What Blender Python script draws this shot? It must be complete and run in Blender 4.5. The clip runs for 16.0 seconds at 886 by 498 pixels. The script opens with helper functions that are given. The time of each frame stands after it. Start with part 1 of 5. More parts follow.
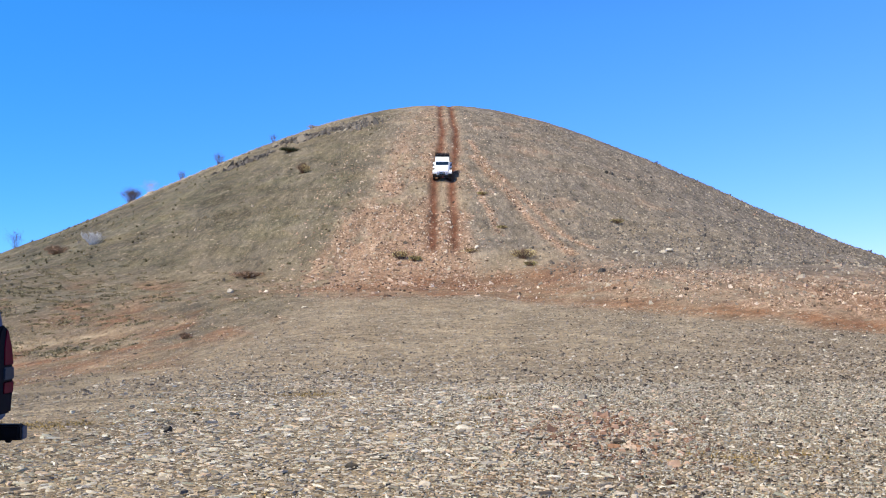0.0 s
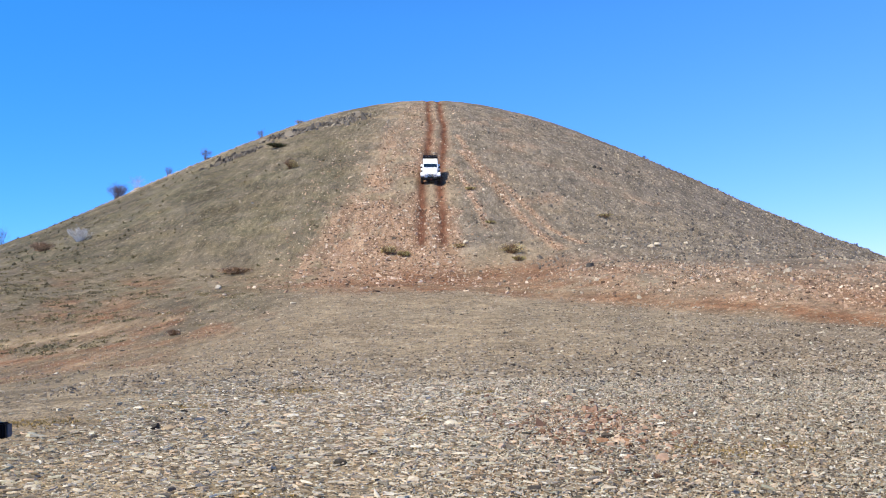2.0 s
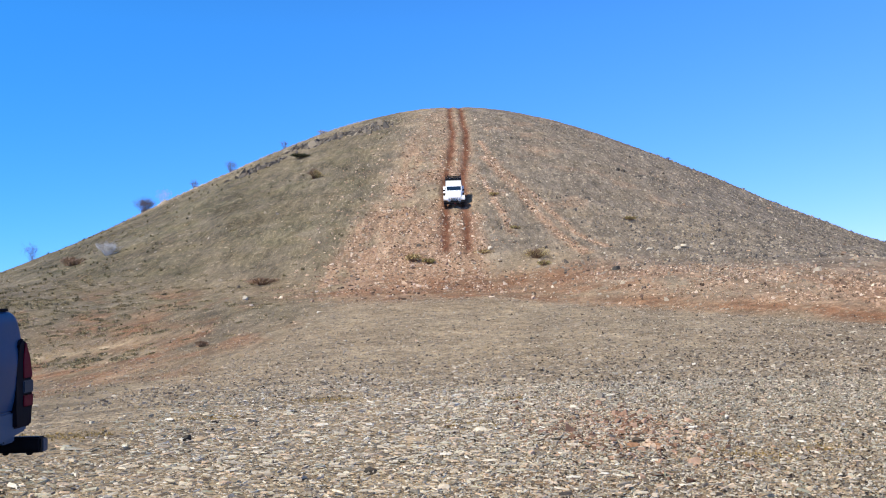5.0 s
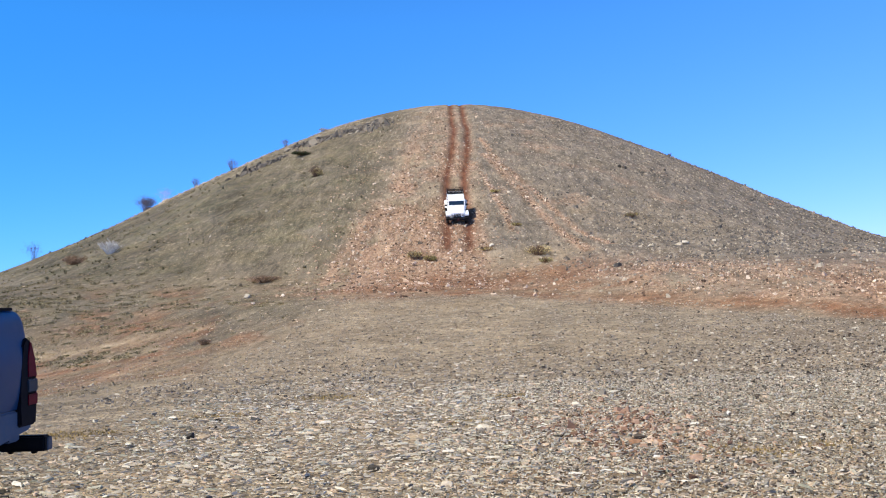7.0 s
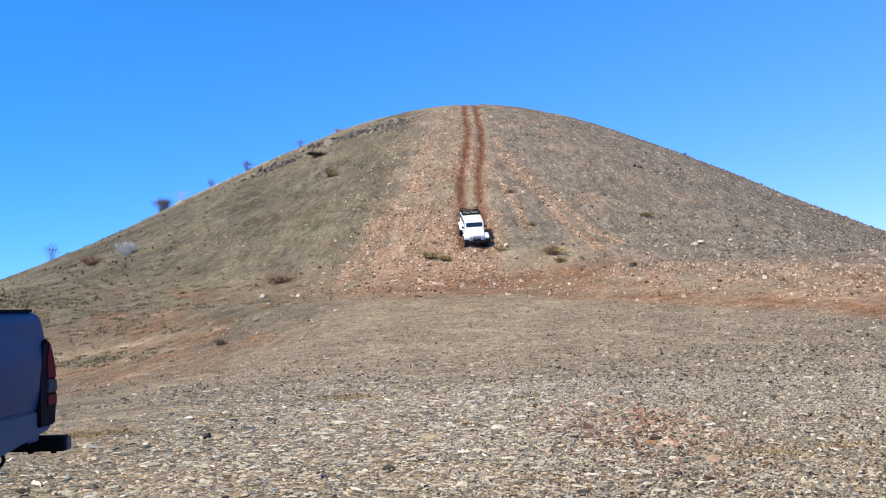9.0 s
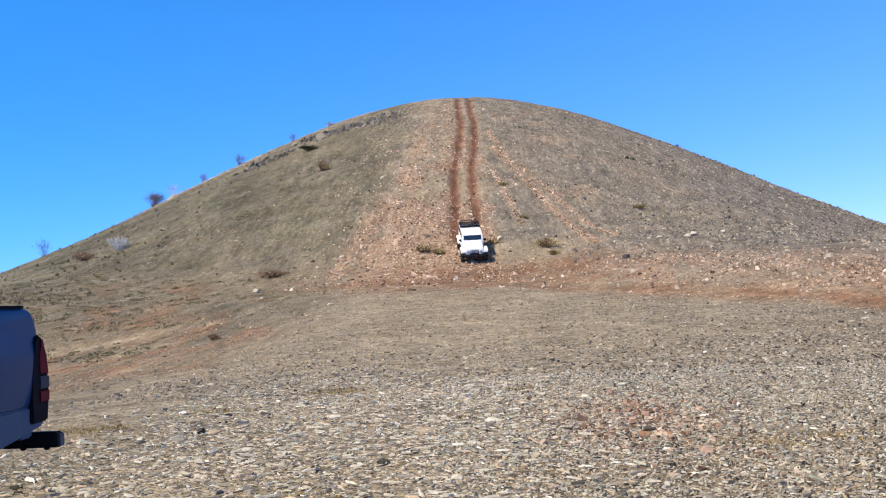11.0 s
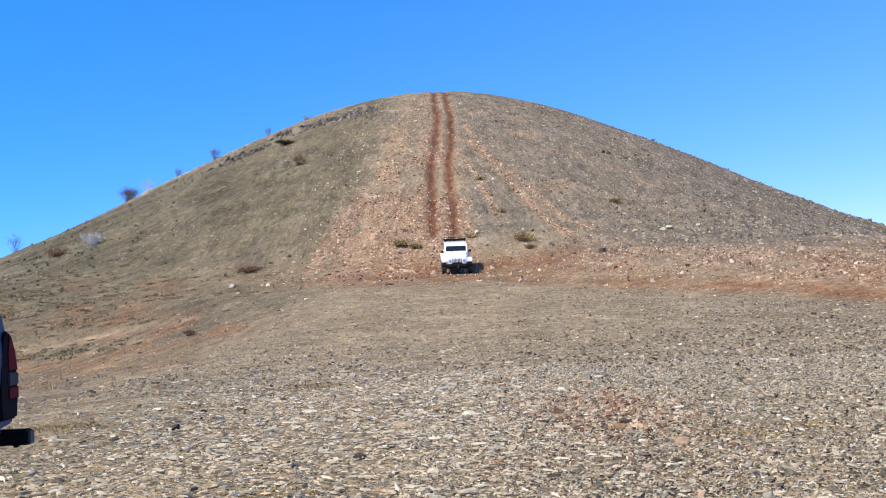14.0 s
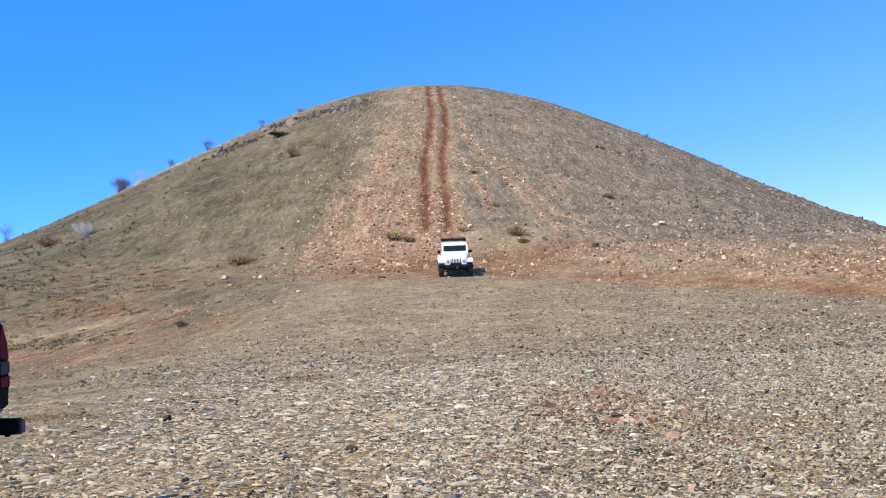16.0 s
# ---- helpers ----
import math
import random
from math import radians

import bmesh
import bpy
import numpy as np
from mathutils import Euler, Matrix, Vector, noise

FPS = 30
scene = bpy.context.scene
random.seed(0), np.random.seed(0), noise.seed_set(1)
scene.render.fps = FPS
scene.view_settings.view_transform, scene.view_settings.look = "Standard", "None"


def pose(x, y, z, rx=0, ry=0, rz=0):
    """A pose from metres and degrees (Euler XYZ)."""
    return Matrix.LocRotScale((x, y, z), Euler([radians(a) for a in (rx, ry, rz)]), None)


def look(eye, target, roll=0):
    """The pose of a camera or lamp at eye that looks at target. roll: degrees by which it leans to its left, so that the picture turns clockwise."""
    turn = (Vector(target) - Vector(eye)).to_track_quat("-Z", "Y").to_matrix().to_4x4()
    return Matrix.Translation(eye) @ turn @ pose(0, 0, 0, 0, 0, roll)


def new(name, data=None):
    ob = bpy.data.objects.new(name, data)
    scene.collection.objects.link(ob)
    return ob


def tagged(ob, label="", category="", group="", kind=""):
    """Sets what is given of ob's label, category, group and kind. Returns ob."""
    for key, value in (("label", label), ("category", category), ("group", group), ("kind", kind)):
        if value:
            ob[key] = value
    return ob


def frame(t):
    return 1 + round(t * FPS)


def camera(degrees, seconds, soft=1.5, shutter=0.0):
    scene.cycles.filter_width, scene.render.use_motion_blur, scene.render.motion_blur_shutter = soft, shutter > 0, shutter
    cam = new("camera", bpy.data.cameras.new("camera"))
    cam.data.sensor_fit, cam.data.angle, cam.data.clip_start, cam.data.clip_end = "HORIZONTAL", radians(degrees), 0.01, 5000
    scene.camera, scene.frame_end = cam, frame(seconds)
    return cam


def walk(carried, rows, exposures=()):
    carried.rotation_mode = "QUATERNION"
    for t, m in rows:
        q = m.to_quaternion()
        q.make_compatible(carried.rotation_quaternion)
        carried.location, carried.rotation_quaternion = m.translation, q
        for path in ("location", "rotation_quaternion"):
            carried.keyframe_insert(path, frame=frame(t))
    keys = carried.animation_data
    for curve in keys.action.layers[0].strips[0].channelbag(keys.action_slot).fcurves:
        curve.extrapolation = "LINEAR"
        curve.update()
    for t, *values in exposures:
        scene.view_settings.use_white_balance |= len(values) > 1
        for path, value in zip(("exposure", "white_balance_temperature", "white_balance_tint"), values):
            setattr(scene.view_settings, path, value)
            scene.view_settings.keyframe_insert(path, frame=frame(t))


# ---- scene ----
cam = camera(55.5, 16.0, soft=1.1)

# seconds, x, y, z, yaw, pitch, roll of the hand-held camera
PATH = [
    (0, -0.000, -0.000, 1.500, -0.00, 3.90, 0.20),
    (0.5, 0.000, -0.001, 1.503, -0.05, 3.75, 0.45),
    (1, 0.019, 0.001, 1.494, 0.11, 3.97, 0.62),
    (1.5, 0.007, 0.016, 1.499, -0.23, 3.55, 0.64),
    (2, 0.007, 0.015, 1.499, -0.77, 3.57, 0.49),
    (2.5, 0.006, 0.009, 1.499, -1.13, 4.03, 0.78),
    (3, 0.005, 0.009, 1.494, -1.14, 4.37, 0.74),
    (3.5, 0.007, 0.018, 1.490, -0.45, 4.13, 0.64),
    (4, -0.000, 0.018, 1.503, 0.36, 3.71, 1.00),
    (4.2, 0.000, 0.016, 1.504, 0.90, 3.90, 1.30),
    (6.3, -0.005, -0.003, 1.510, 0.65, 4.08, 2.02),
    (6.5, -0.005, -0.005, 1.510, 0.71, 4.02, 2.02),
    (7, -0.005, -0.012, 1.509, 1.00, 3.86, 1.82),
    (7.5, 0.000, -0.015, 1.514, 0.98, 3.97, 1.99),
    (8, -0.012, -0.019, 1.515, 1.68, 3.85, 1.88),
    (8.5, -0.008, -0.020, 1.513, 1.88, 4.00, 2.06),
    (9, -0.008, -0.023, 1.517, 1.99, 3.89, 1.86),
    (9.2, -0.008, -0.022, 1.517, 1.53, 3.83, 2.00),
    (11.5, -0.003, -0.006, 1.517, 1.50, 3.22, 2.38),
    (12, 0.001, 0.008, 1.506, 0.67, 2.97, 2.51),
    (12.5, -0.001, 0.019, 1.506, 0.48, 2.82, 2.79),
    (13, 0.001, 0.023, 1.506, 0.20, 2.79, 2.39),
    (13.5, 0.015, 0.014, 1.512, -0.15, 2.93, 2.64),
    (14, 0.009, 0.008, 1.509, 0.04, 2.97, 2.57),
    (14.5, 0.005, 0.017, 1.505, -0.28, 2.81, 2.47),
    (15, 0.008, 0.012, 1.503, -0.32, 2.82, 2.62),
    (15.5, 0.006, 0.017, 1.506, -0.34, 2.98, 2.33),
    (16, 0.002, 0.010, 1.506, -0.43, 2.51, 2.04),
]


def held(x, y, z, yaw, pitch, roll):
    return pose(x, y, z, 90 + pitch, 0, yaw) @ pose(0, 0, 0, 0, 0, -roll)


walk(cam, [(r[0], held(*r[1:])) for r in PATH], exposures=[(0.0, 0.0), (16.0, 0.0)])

# ---- light ----
SUN_FROM = Vector((-0.65, -0.61, 0.97)).normalized()
world = bpy.data.worlds.new("sky")
scene.world = world
world.use_nodes = True
wn = world.node_tree
sky = wn.nodes.new("ShaderNodeTexSky")
sky.sky_type, sky.sun_disc = "NISHITA", False
sky.sun_elevation = math.asin(SUN_FROM.z)
sky.sun_rotation = math.atan2(SUN_FROM.x, SUN_FROM.y)
sky.altitude, sky.air_density, sky.dust_density, sky.ozone_density = 300, 0.9, 0.0, 3.0
sky_tone = wn.nodes.new("ShaderNodeHueSaturation")
sky_tone.inputs["Saturation"].default_value = 1.1
wn.links.new(sky.outputs[0], sky_tone.inputs["Color"])
sky_tint = wn.nodes.new("ShaderNodeMix")
sky_tint.data_type, sky_tint.blend_type = "RGBA", "MULTIPLY"
sky_tint.inputs[0].default_value, sky_tint.inputs[7].default_value = 1.0, (0.51, 1.07, 1.95, 1)
wn.links.new(sky_tone.outputs[0], sky_tint.inputs[6])


def sky_math(how, a, b):
    n = wn.nodes.new("ShaderNodeMath")
    n.operation = how
    for socket, value in zip(n.inputs, (a, b)):
        if isinstance(value, (int, float)):
            socket.default_value = value
        else:
            wn.links.new(value, socket)
    return n.outputs[0]


# the clear air pales towards the side away from the sun and deepens overhead
heading = wn.nodes.new("ShaderNodeSeparateXYZ")
wn.links.new(wn.nodes.new("ShaderNodeTexCoord").outputs["Generated"], heading.inputs[0])
east, up = heading.outputs[0], heading.outputs[2]
east = sky_math("MINIMUM", sky_math("MAXIMUM", east, -0.5), 0.6)
up = sky_math("MINIMUM", sky_math("MAXIMUM", up, 0.0), 0.32)
air = wn.nodes.new("ShaderNodeCombineXYZ")
wn.links.new(sky_math("ADD", sky_math("MULTIPLY", east, 0.72), 1.03), air.inputs[0])
wn.links.new(sky_math("ADD", sky_math("MULTIPLY", east, 0.04), sky_math("ADD", sky_math("MULTIPLY", up, 1.5), 0.71)), air.inputs[1])
air.inputs[2].default_value = 1.0
sky_air = wn.nodes.new("ShaderNodeMix")
sky_air.data_type, sky_air.blend_type = "RGBA", "MULTIPLY"
sky_air.inputs[0].default_value = 1.0
wn.links.new(sky_tint.outputs[2], sky_air.inputs[6])
wn.links.new(air.outputs[0], sky_air.inputs[7])
# high overhead, past the hilltop's height, the blue is dimmer and less deep
overhead = wn.nodes.new("ShaderNodeMapRange")
overhead.inputs["From Min"].default_value, overhead.inputs["From Max"].default_value = 0.36, 0.75
wn.links.new(heading.outputs[2], overhead.inputs["Value"])
sky_high = wn.nodes.new("ShaderNodeMix")
sky_high.data_type, sky_high.blend_type = "RGBA", "MULTIPLY"
sky_high.inputs[0].default_value, sky_high.inputs[7].default_value = 1.0, (0.8, 0.72, 0.66, 1)
wn.links.new(sky.outputs[0], sky_high.inputs[6])
sky_all = wn.nodes.new("ShaderNodeMix")
sky_all.data_type = "RGBA"
wn.links.new(overhead.outputs[0], sky_all.inputs[0])
wn.links.new(sky_air.outputs[2], sky_all.inputs[6])
wn.links.new(sky_high.outputs[2], sky_all.inputs[7])
wn.links.new(sky_all.outputs[2], wn.nodes["Background"].inputs[0])
wn.nodes["Background"].inputs[1].default_value = 0.13

sun = new("sun", bpy.data.lights.new("sun", "SUN"))
sun.data.energy, sun.data.angle, sun.data.color = 5.0, radians(0.53), (1.0, 0.925, 0.8)
sun.matrix_world = look((0, 0, 60), Vector((0, 0, 60)) - SUN_FROM)


# ---- materials ----
def material(name, rough=0.8, metal=0.0, colour=(0.5, 0.5, 0.5)):
    m = bpy.data.materials.new(name)
    m.use_nodes = True
    b = m.node_tree.nodes["Principled BSDF"]
    b.inputs["Roughness"].default_value, b.inputs["Metallic"].default_value = rough, metal
    b.inputs["Base Color"].default_value = (*colour, 1)
    return m, m.node_tree, b


def node(nt, kind, **inputs):
    n = nt.nodes.new("ShaderNode" + kind)
    for key, value in inputs.items():
        n.inputs[key.replace("_", " ")].default_value = value
    return n


def ramp(nt, source, stops, interpolation="LINEAR"):
    n = nt.nodes.new("ShaderNodeValToRGB")
    n.color_ramp.interpolation = interpolation
    while len(n.color_ramp.elements) < len(stops):
        n.color_ramp.elements.new(0.5)
    for e, (at, c) in zip(n.color_ramp.elements, stops):
        e.position = at
        e.color = (*c, 1) if len(c) == 3 else c
    nt.links.new(source, n.inputs[0])
    return n.outputs[0]


def blend(nt, factor, a, b, how="MIX"):
    n = nt.nodes.new("ShaderNodeMix")
    n.data_type, n.blend_type = "RGBA", how
    for socket, value in ((n.inputs[0], factor), (n.inputs[6], a), (n.inputs[7], b)):
        if isinstance(value, (int, float)):
            socket.default_value = value
        elif isinstance(value, tuple):
            socket.default_value = (*value, 1)
        else:
            nt.links.new(value, socket)
    return n.outputs[2]


def grain(nt, coords, scale, detail=4.0, rough=0.6):
    n = node(nt, "TexNoise", Scale=scale, Detail=detail, Roughness=rough)
    nt.links.new(coords, n.inputs["Vector"])
    return n.outputs[0]


def bump(nt, b, height, strength, distance):
    n = node(nt, "Bump", Strength=strength, Distance=distance)
    nt.links.new(height, n.inputs["Height"])
    nt.links.new(n.outputs[0], b.inputs["Normal"])


def grey(v):
    return (v, v, v)


def warm(stops):
    """Earth tones: iron in the shale."""
    return [(at, (c[0] * 1.0, c[1] * 0.92, c[2] * 0.77)) for at, c in stops]


def ground_material():
    m, nt, b = material("stony_ground", 0.95)
    b.inputs["Specular IOR Level"].default_value = 0.2
    at = node(nt, "NewGeometry").outputs["Position"]
    soil = nt.nodes.new("ShaderNodeAttribute")
    soil.attribute_name = "soil"
    cover = nt.nodes.new("ShaderNodeAttribute")
    cover.attribute_name = "cover"
    s, c = nt.nodes.new("ShaderNodeSeparateColor"), nt.nodes.new("ShaderNodeSeparateColor")
    nt.links.new(soil.outputs["Color"], s.inputs[0])
    nt.links.new(cover.outputs["Color"], c.inputs[0])
    drawn = nt.nodes.new("ShaderNodeVectorMath")
    drawn.operation = "MULTIPLY"
    drawn.inputs[1].default_value = (1.0, 0.28, 0.28)
    nt.links.new(at, drawn.inputs[0])
    downhill = drawn.outputs[0]
    steep = soil.outputs["Alpha"]
    broad, fine = grain(nt, at, 0.12, 5), grain(nt, at, 9.0, 5, 0.7)
    mid = blend(nt, steep, grain(nt, at, 0.9, 6, 0.68), grain(nt, downhill, 1.1, 6, 0.68))
    base = ramp(nt, mid, [(0.3, (0.26, 0.226, 0.184)), (0.5, (0.375, 0.33, 0.27)), (0.72, (0.5, 0.437, 0.357))])
    base = blend(nt, ramp(nt, broad, [(0.4, grey(0)), (0.65, grey(0.6))]), base, (0.4, 0.315, 0.22))
    shale = ramp(nt, mid, [(0.3, (0.1, 0.097, 0.1)), (0.5, (0.2, 0.19, 0.188)), (0.72, (0.33, 0.305, 0.29))])
    col = blend(nt, c.outputs[2], base, shale)
    green = ramp(nt, mid, [(0.3, (0.07, 0.073, 0.051)), (0.5, (0.132, 0.136, 0.1)), (0.72, (0.22, 0.222, 0.17))])
    gold = grain(nt, at, 0.22, 4, 0.6)
    green = blend(nt, ramp(nt, gold, [(0.45, grey(0)), (0.6, grey(0.45))]), green, (0.2, 0.178, 0.12))
    ashen = grain(nt, at, 0.34, 3, 0.55)
    green = blend(nt, ramp(nt, ashen, [(0.42, grey(0)), (0.62, grey(0.65))]), green, (0.195, 0.187, 0.175))
    green = blend(nt, 1.0, green, ramp(nt, broad, [(0.38, grey(0.55)), (0.62, grey(1.12))]), "MULTIPLY")
    col = blend(nt, s.outputs[1], col, green)
    tan = ramp(nt, mid, [(0.3, (0.27, 0.178, 0.13)), (0.5, (0.41, 0.285, 0.22)), (0.72, (0.565, 0.43, 0.345))])
    col = blend(nt, s.outputs[0], col, tan)
    clay = ramp(nt, mid, [(0.3, (0.19, 0.09, 0.053)), (0.55, (0.31, 0.158, 0.093)), (0.75, (0.42, 0.275, 0.185))])
    col = blend(nt, s.outputs[2], col, clay)
    straw = ramp(nt, mid, [(0.3, (0.34, 0.28, 0.215)), (0.55, (0.49, 0.42, 0.33)), (0.75, (0.62, 0.55, 0.445))])
    col = blend(nt, c.outputs[1], col, straw)
    # chips of stone too small to stand out singly
    for scale, low, amount in ((26.0, 0.55, 0.6), (7.0, 0.74, 0.6), (2.6, 0.87, 0.5)):
        v = node(nt, "TexVoronoi", Scale=scale, Randomness=1.0)
        nt.links.new(at, v.inputs["Vector"])
        pick = nt.nodes.new("ShaderNodeSeparateColor")
        nt.links.new(v.outputs["Color"], pick.inputs[0])
        chip = ramp(nt, pick.outputs[1], [(0.0, (0.1, 0.09, 0.085)), (0.35, (0.3, 0.27, 0.23)), (0.6, (0.46, 0.4, 0.32)), (0.85, (0.42, 0.3, 0.22)), (1.0, (0.66, 0.62, 0.55))])
        mask = ramp(nt, pick.outputs[0], [(low, grey(0)), (low + 0.02, grey(amount))])
        near = ramp(nt, v.outputs["Distance"], [(0.3, grey(1)), (0.55, grey(0))])
        both = blend(nt, 1.0, mask, near, "MULTIPLY")
        col = blend(nt, both, col, chip)
    rut_earth = ramp(nt, mid, [(0.3, (0.125, 0.052, 0.036)), (0.7, (0.25, 0.12, 0.08))])
    col = blend(nt, c.outputs[0], col, rut_earth)
    earth = nt.nodes.new("ShaderNodeMix")
    earth.data_type, earth.blend_type = "RGBA", "MULTIPLY"
    earth.inputs[0].default_value = 1.0
    earth.inputs[7].default_value = (0.98, 0.88, 0.7, 1)
    nt.links.new(col, earth.inputs[6])
    col = earth.outputs[2]
    tint = ramp(nt, fine, [(0.3, grey(0.66)), (0.7, grey(1.26))])
    col = blend(nt, 1.0, col, tint, "MULTIPLY")
    blotch = blend(nt, steep, grain(nt, at, 2.8, 5, 0.72), grain(nt, downhill, 2.8, 5, 0.72))
    col = blend(nt, 1.0, col, ramp(nt, blotch, [(0.32, grey(0.6)), (0.5, grey(0.98)), (0.68, grey(1.35))]), "MULTIPLY")
    patches = blend(nt, steep, grain(nt, at, 0.5, 4, 0.65), grain(nt, downhill, 0.6, 4, 0.65))
    col = blend(nt, 1.0, col, ramp(nt, patches, [(0.35, grey(0.8)), (0.65, grey(1.22))]), "MULTIPLY")
    nt.links.new(col, b.inputs["Base Color"])
    v = node(nt, "TexVoronoi", Scale=16.0, Randomness=1.0)
    nt.links.new(at, v.inputs["Vector"])
    height = blend(nt, 0.5, v.outputs["Distance"], fine)
    fine_bump, broad_bump = node(nt, "Bump", Strength=0.9, Distance=0.06), node(nt, "Bump", Strength=0.8, Distance=0.22)
    nt.links.new(blotch, broad_bump.inputs["Height"])
    nt.links.new(height, fine_bump.inputs["Height"])
    nt.links.new(broad_bump.outputs[0], fine_bump.inputs["Normal"])
    nt.links.new(fine_bump.outputs[0], b.inputs["Normal"])
    return m


def stone_material(name, stops, island=True):
    m, nt, b = material(name, 0.95)
    b.inputs["Specular IOR Level"].default_value = 0.08
    at = node(nt, "NewGeometry")
    which = at.outputs["Random Per Island"] if island else node(nt, "ObjectInfo").outputs["Random"]
    col = ramp(nt, which, warm(stops))
    fleck = grain(nt, at.outputs["Position"], 22.0, 6, 0.7)
    patch = grain(nt, at.outputs["Position"], 4.0, 3, 0.5)
    col = blend(nt, 1.0, col, ramp(nt, fleck, [(0.3, grey(0.7)), (0.7, grey(1.2))]), "MULTIPLY")
    col = blend(nt, ramp(nt, patch, [(0.55, grey(0)), (0.75, grey(0.5))]), col, (0.36, 0.24, 0.15))
    nt.links.new(col, b.inputs["Base Color"])
    bump(nt, b, fleck, 0.5, 0.012)
    return m


SLATE = [(0.0, (0.13, 0.12, 0.11)), (0.1, (0.3, 0.28, 0.26)), (0.32, (0.55, 0.515, 0.47)), (0.52, (0.7, 0.64, 0.56)), (0.64, (0.74, 0.575, 0.46)),
         (0.75, (0.61, 0.62, 0.545)), (0.88, (0.78, 0.745, 0.67)), (0.96, (0.87, 0.86, 0.81)), (1.0, (0.95, 0.95, 0.92))]
SCREE = [(0.0, (0.07, 0.052, 0.045)), (0.22, (0.2, 0.145, 0.115)), (0.5, (0.44, 0.31, 0.235)), (0.85, (0.64, 0.49, 0.395)), (1.0, (0.86, 0.77, 0.68))]
DULL = [(0.0, (0.12, 0.11, 0.1)), (0.3, (0.32, 0.29, 0.255)), (0.7, (0.47, 0.425, 0.36)), (0.95, (0.55, 0.5, 0.43)), (1.0, (0.72, 0.68, 0.6))]
DARK = [(0.0, (0.074, 0.074, 0.078)), (0.5, (0.17, 0.163, 0.16)), (0.8, (0.230, 0.209, 0.189)), (1.0, (0.365, 0.338, 0.297))]


def plant_material(name, stops):
    m, nt, b = material(name, 0.8)
    at = node(nt, "NewGeometry")
    col = ramp(nt, at.outputs["Random Per Island"], stops)
    nt.links.new(col, b.inputs["Base Color"])
    b.inputs["Specular IOR Level"].default_value = 0.2
    return m


def paint_material(name, colour, rough=0.3, metal=0.0, dust_sheen=0.25, dust_sheen_colour=(0.42, 0.33, 0.25), coat=0.6, spec=0.5):
    m, nt, b = material(name, rough, metal)
    at = node(nt, "TexCoord").outputs["Object"]
    cloud, speck = grain(nt, at, 2.2, 5, 0.65), grain(nt, at, 40.0, 3, 0.7)
    dirt_sheen = blend(nt, 0.3, cloud, speck)
    mask = ramp(nt, dirt_sheen, [(0.42, grey(0)), (0.75, grey(dust_sheen))])
    nt.links.new(blend(nt, mask, colour, dust_sheen_colour), b.inputs["Base Color"])
    nt.links.new(ramp(nt, dirt_sheen, [(0.4, grey(rough)), (0.75, grey(min(1.0, rough + 0.35)))]), b.inputs["Roughness"])
    b.inputs["Coat Weight"].default_value = coat
    b.inputs["Specular IOR Level"].default_value = spec
    b.inputs["Coat Roughness"].default_value = 0.08
    return m


def plain(name, colour, rough=0.6, metal=0.0, bumps=0.0, scale=30.0, spec=0.5):
    m, nt, b = material(name, rough, metal)
    b.inputs["Specular IOR Level"].default_value = spec
    at = node(nt, "TexCoord").outputs["Object"]
    g = grain(nt, at, scale, 5, 0.65)
    dark = tuple(0.75 * v for v in colour)
    light = tuple(min(1.0, 1.2 * v) for v in colour)
    nt.links.new(ramp(nt, g, [(0.3, dark), (0.7, light)]), b.inputs["Base Color"])
    if bumps:
        bump(nt, b, g, bumps, 0.01)
    return m


GROUND = ground_material()
STONE = stone_material("slate_chips", SLATE)
RUST_CHIP = stone_material("rusty_chips", [(0.0, (0.11, 0.07, 0.055)), (0.45, (0.36, 0.23, 0.175)), (0.8, (0.58, 0.42, 0.34)), (1.0, (0.7, 0.58, 0.48))])
DUSK_STONE = stone_material("dusky_slate", [(at, (0.58 * c[0], 0.61 * c[1], 0.6 * c[2])) for at, c in SLATE[:-1]] + [(1.0, (0.75, 0.73, 0.68))])
DULL_STONE = stone_material("dusty_chips", DULL)
STONE_ONE = stone_material("slate_slab", SLATE, island=False)
SCREE_STONE = stone_material("scree_stone", SCREE)
DARK_ROCK = stone_material("dark_slate", DARK)
DARK_FLAKE = stone_material("dark_flake", [(0.0, (0.035, 0.03, 0.028)), (0.6, (0.1, 0.09, 0.085)), (1.0, (0.2, 0.17, 0.15))])
CREST_STONE = stone_material("crest_stone", [(0.0, (0.3, 0.25, 0.21)), (0.4, (0.62, 0.56, 0.49)), (1.0, (0.85, 0.82, 0.76))])
PALE_ROCK = stone_material("pale_rock", [(0.0, (0.62, 0.58, 0.5)), (1.0, (0.76, 0.72, 0.65))], island=False)
TAN_ROCK = stone_material("tan_rock", [(0.0, (0.46, 0.38, 0.29)), (1.0, (0.58, 0.48, 0.38))], island=False)
RUST_ROCK = stone_material("rusty_rock", [(0.0, (0.34, 0.19, 0.12)), (1.0, (0.46, 0.3, 0.2))], island=False)
GREY_ROCK = stone_material("grey_rock", [(0.0, (0.2, 0.19, 0.18)), (1.0, (0.42, 0.38, 0.33))], island=False)
BLACK_ROCK = stone_material("black_rock", [(0.0, (0.05, 0.05, 0.05)), (1.0, (0.09, 0.085, 0.08))], island=False)
TWIG = plant_material("grey_twig", [(0.0, (0.12, 0.1, 0.11)), (1.0, (0.26, 0.21, 0.22))])
PALE_TWIG = plant_material("bleached_twig", [(0.0, (0.5, 0.49, 0.47)), (1.0, (0.78, 0.77, 0.74))])
BROWN_TWIG = plant_material("brown_twig", [(0.0, (0.12, 0.075, 0.05)), (1.0, (0.28, 0.18, 0.11))])
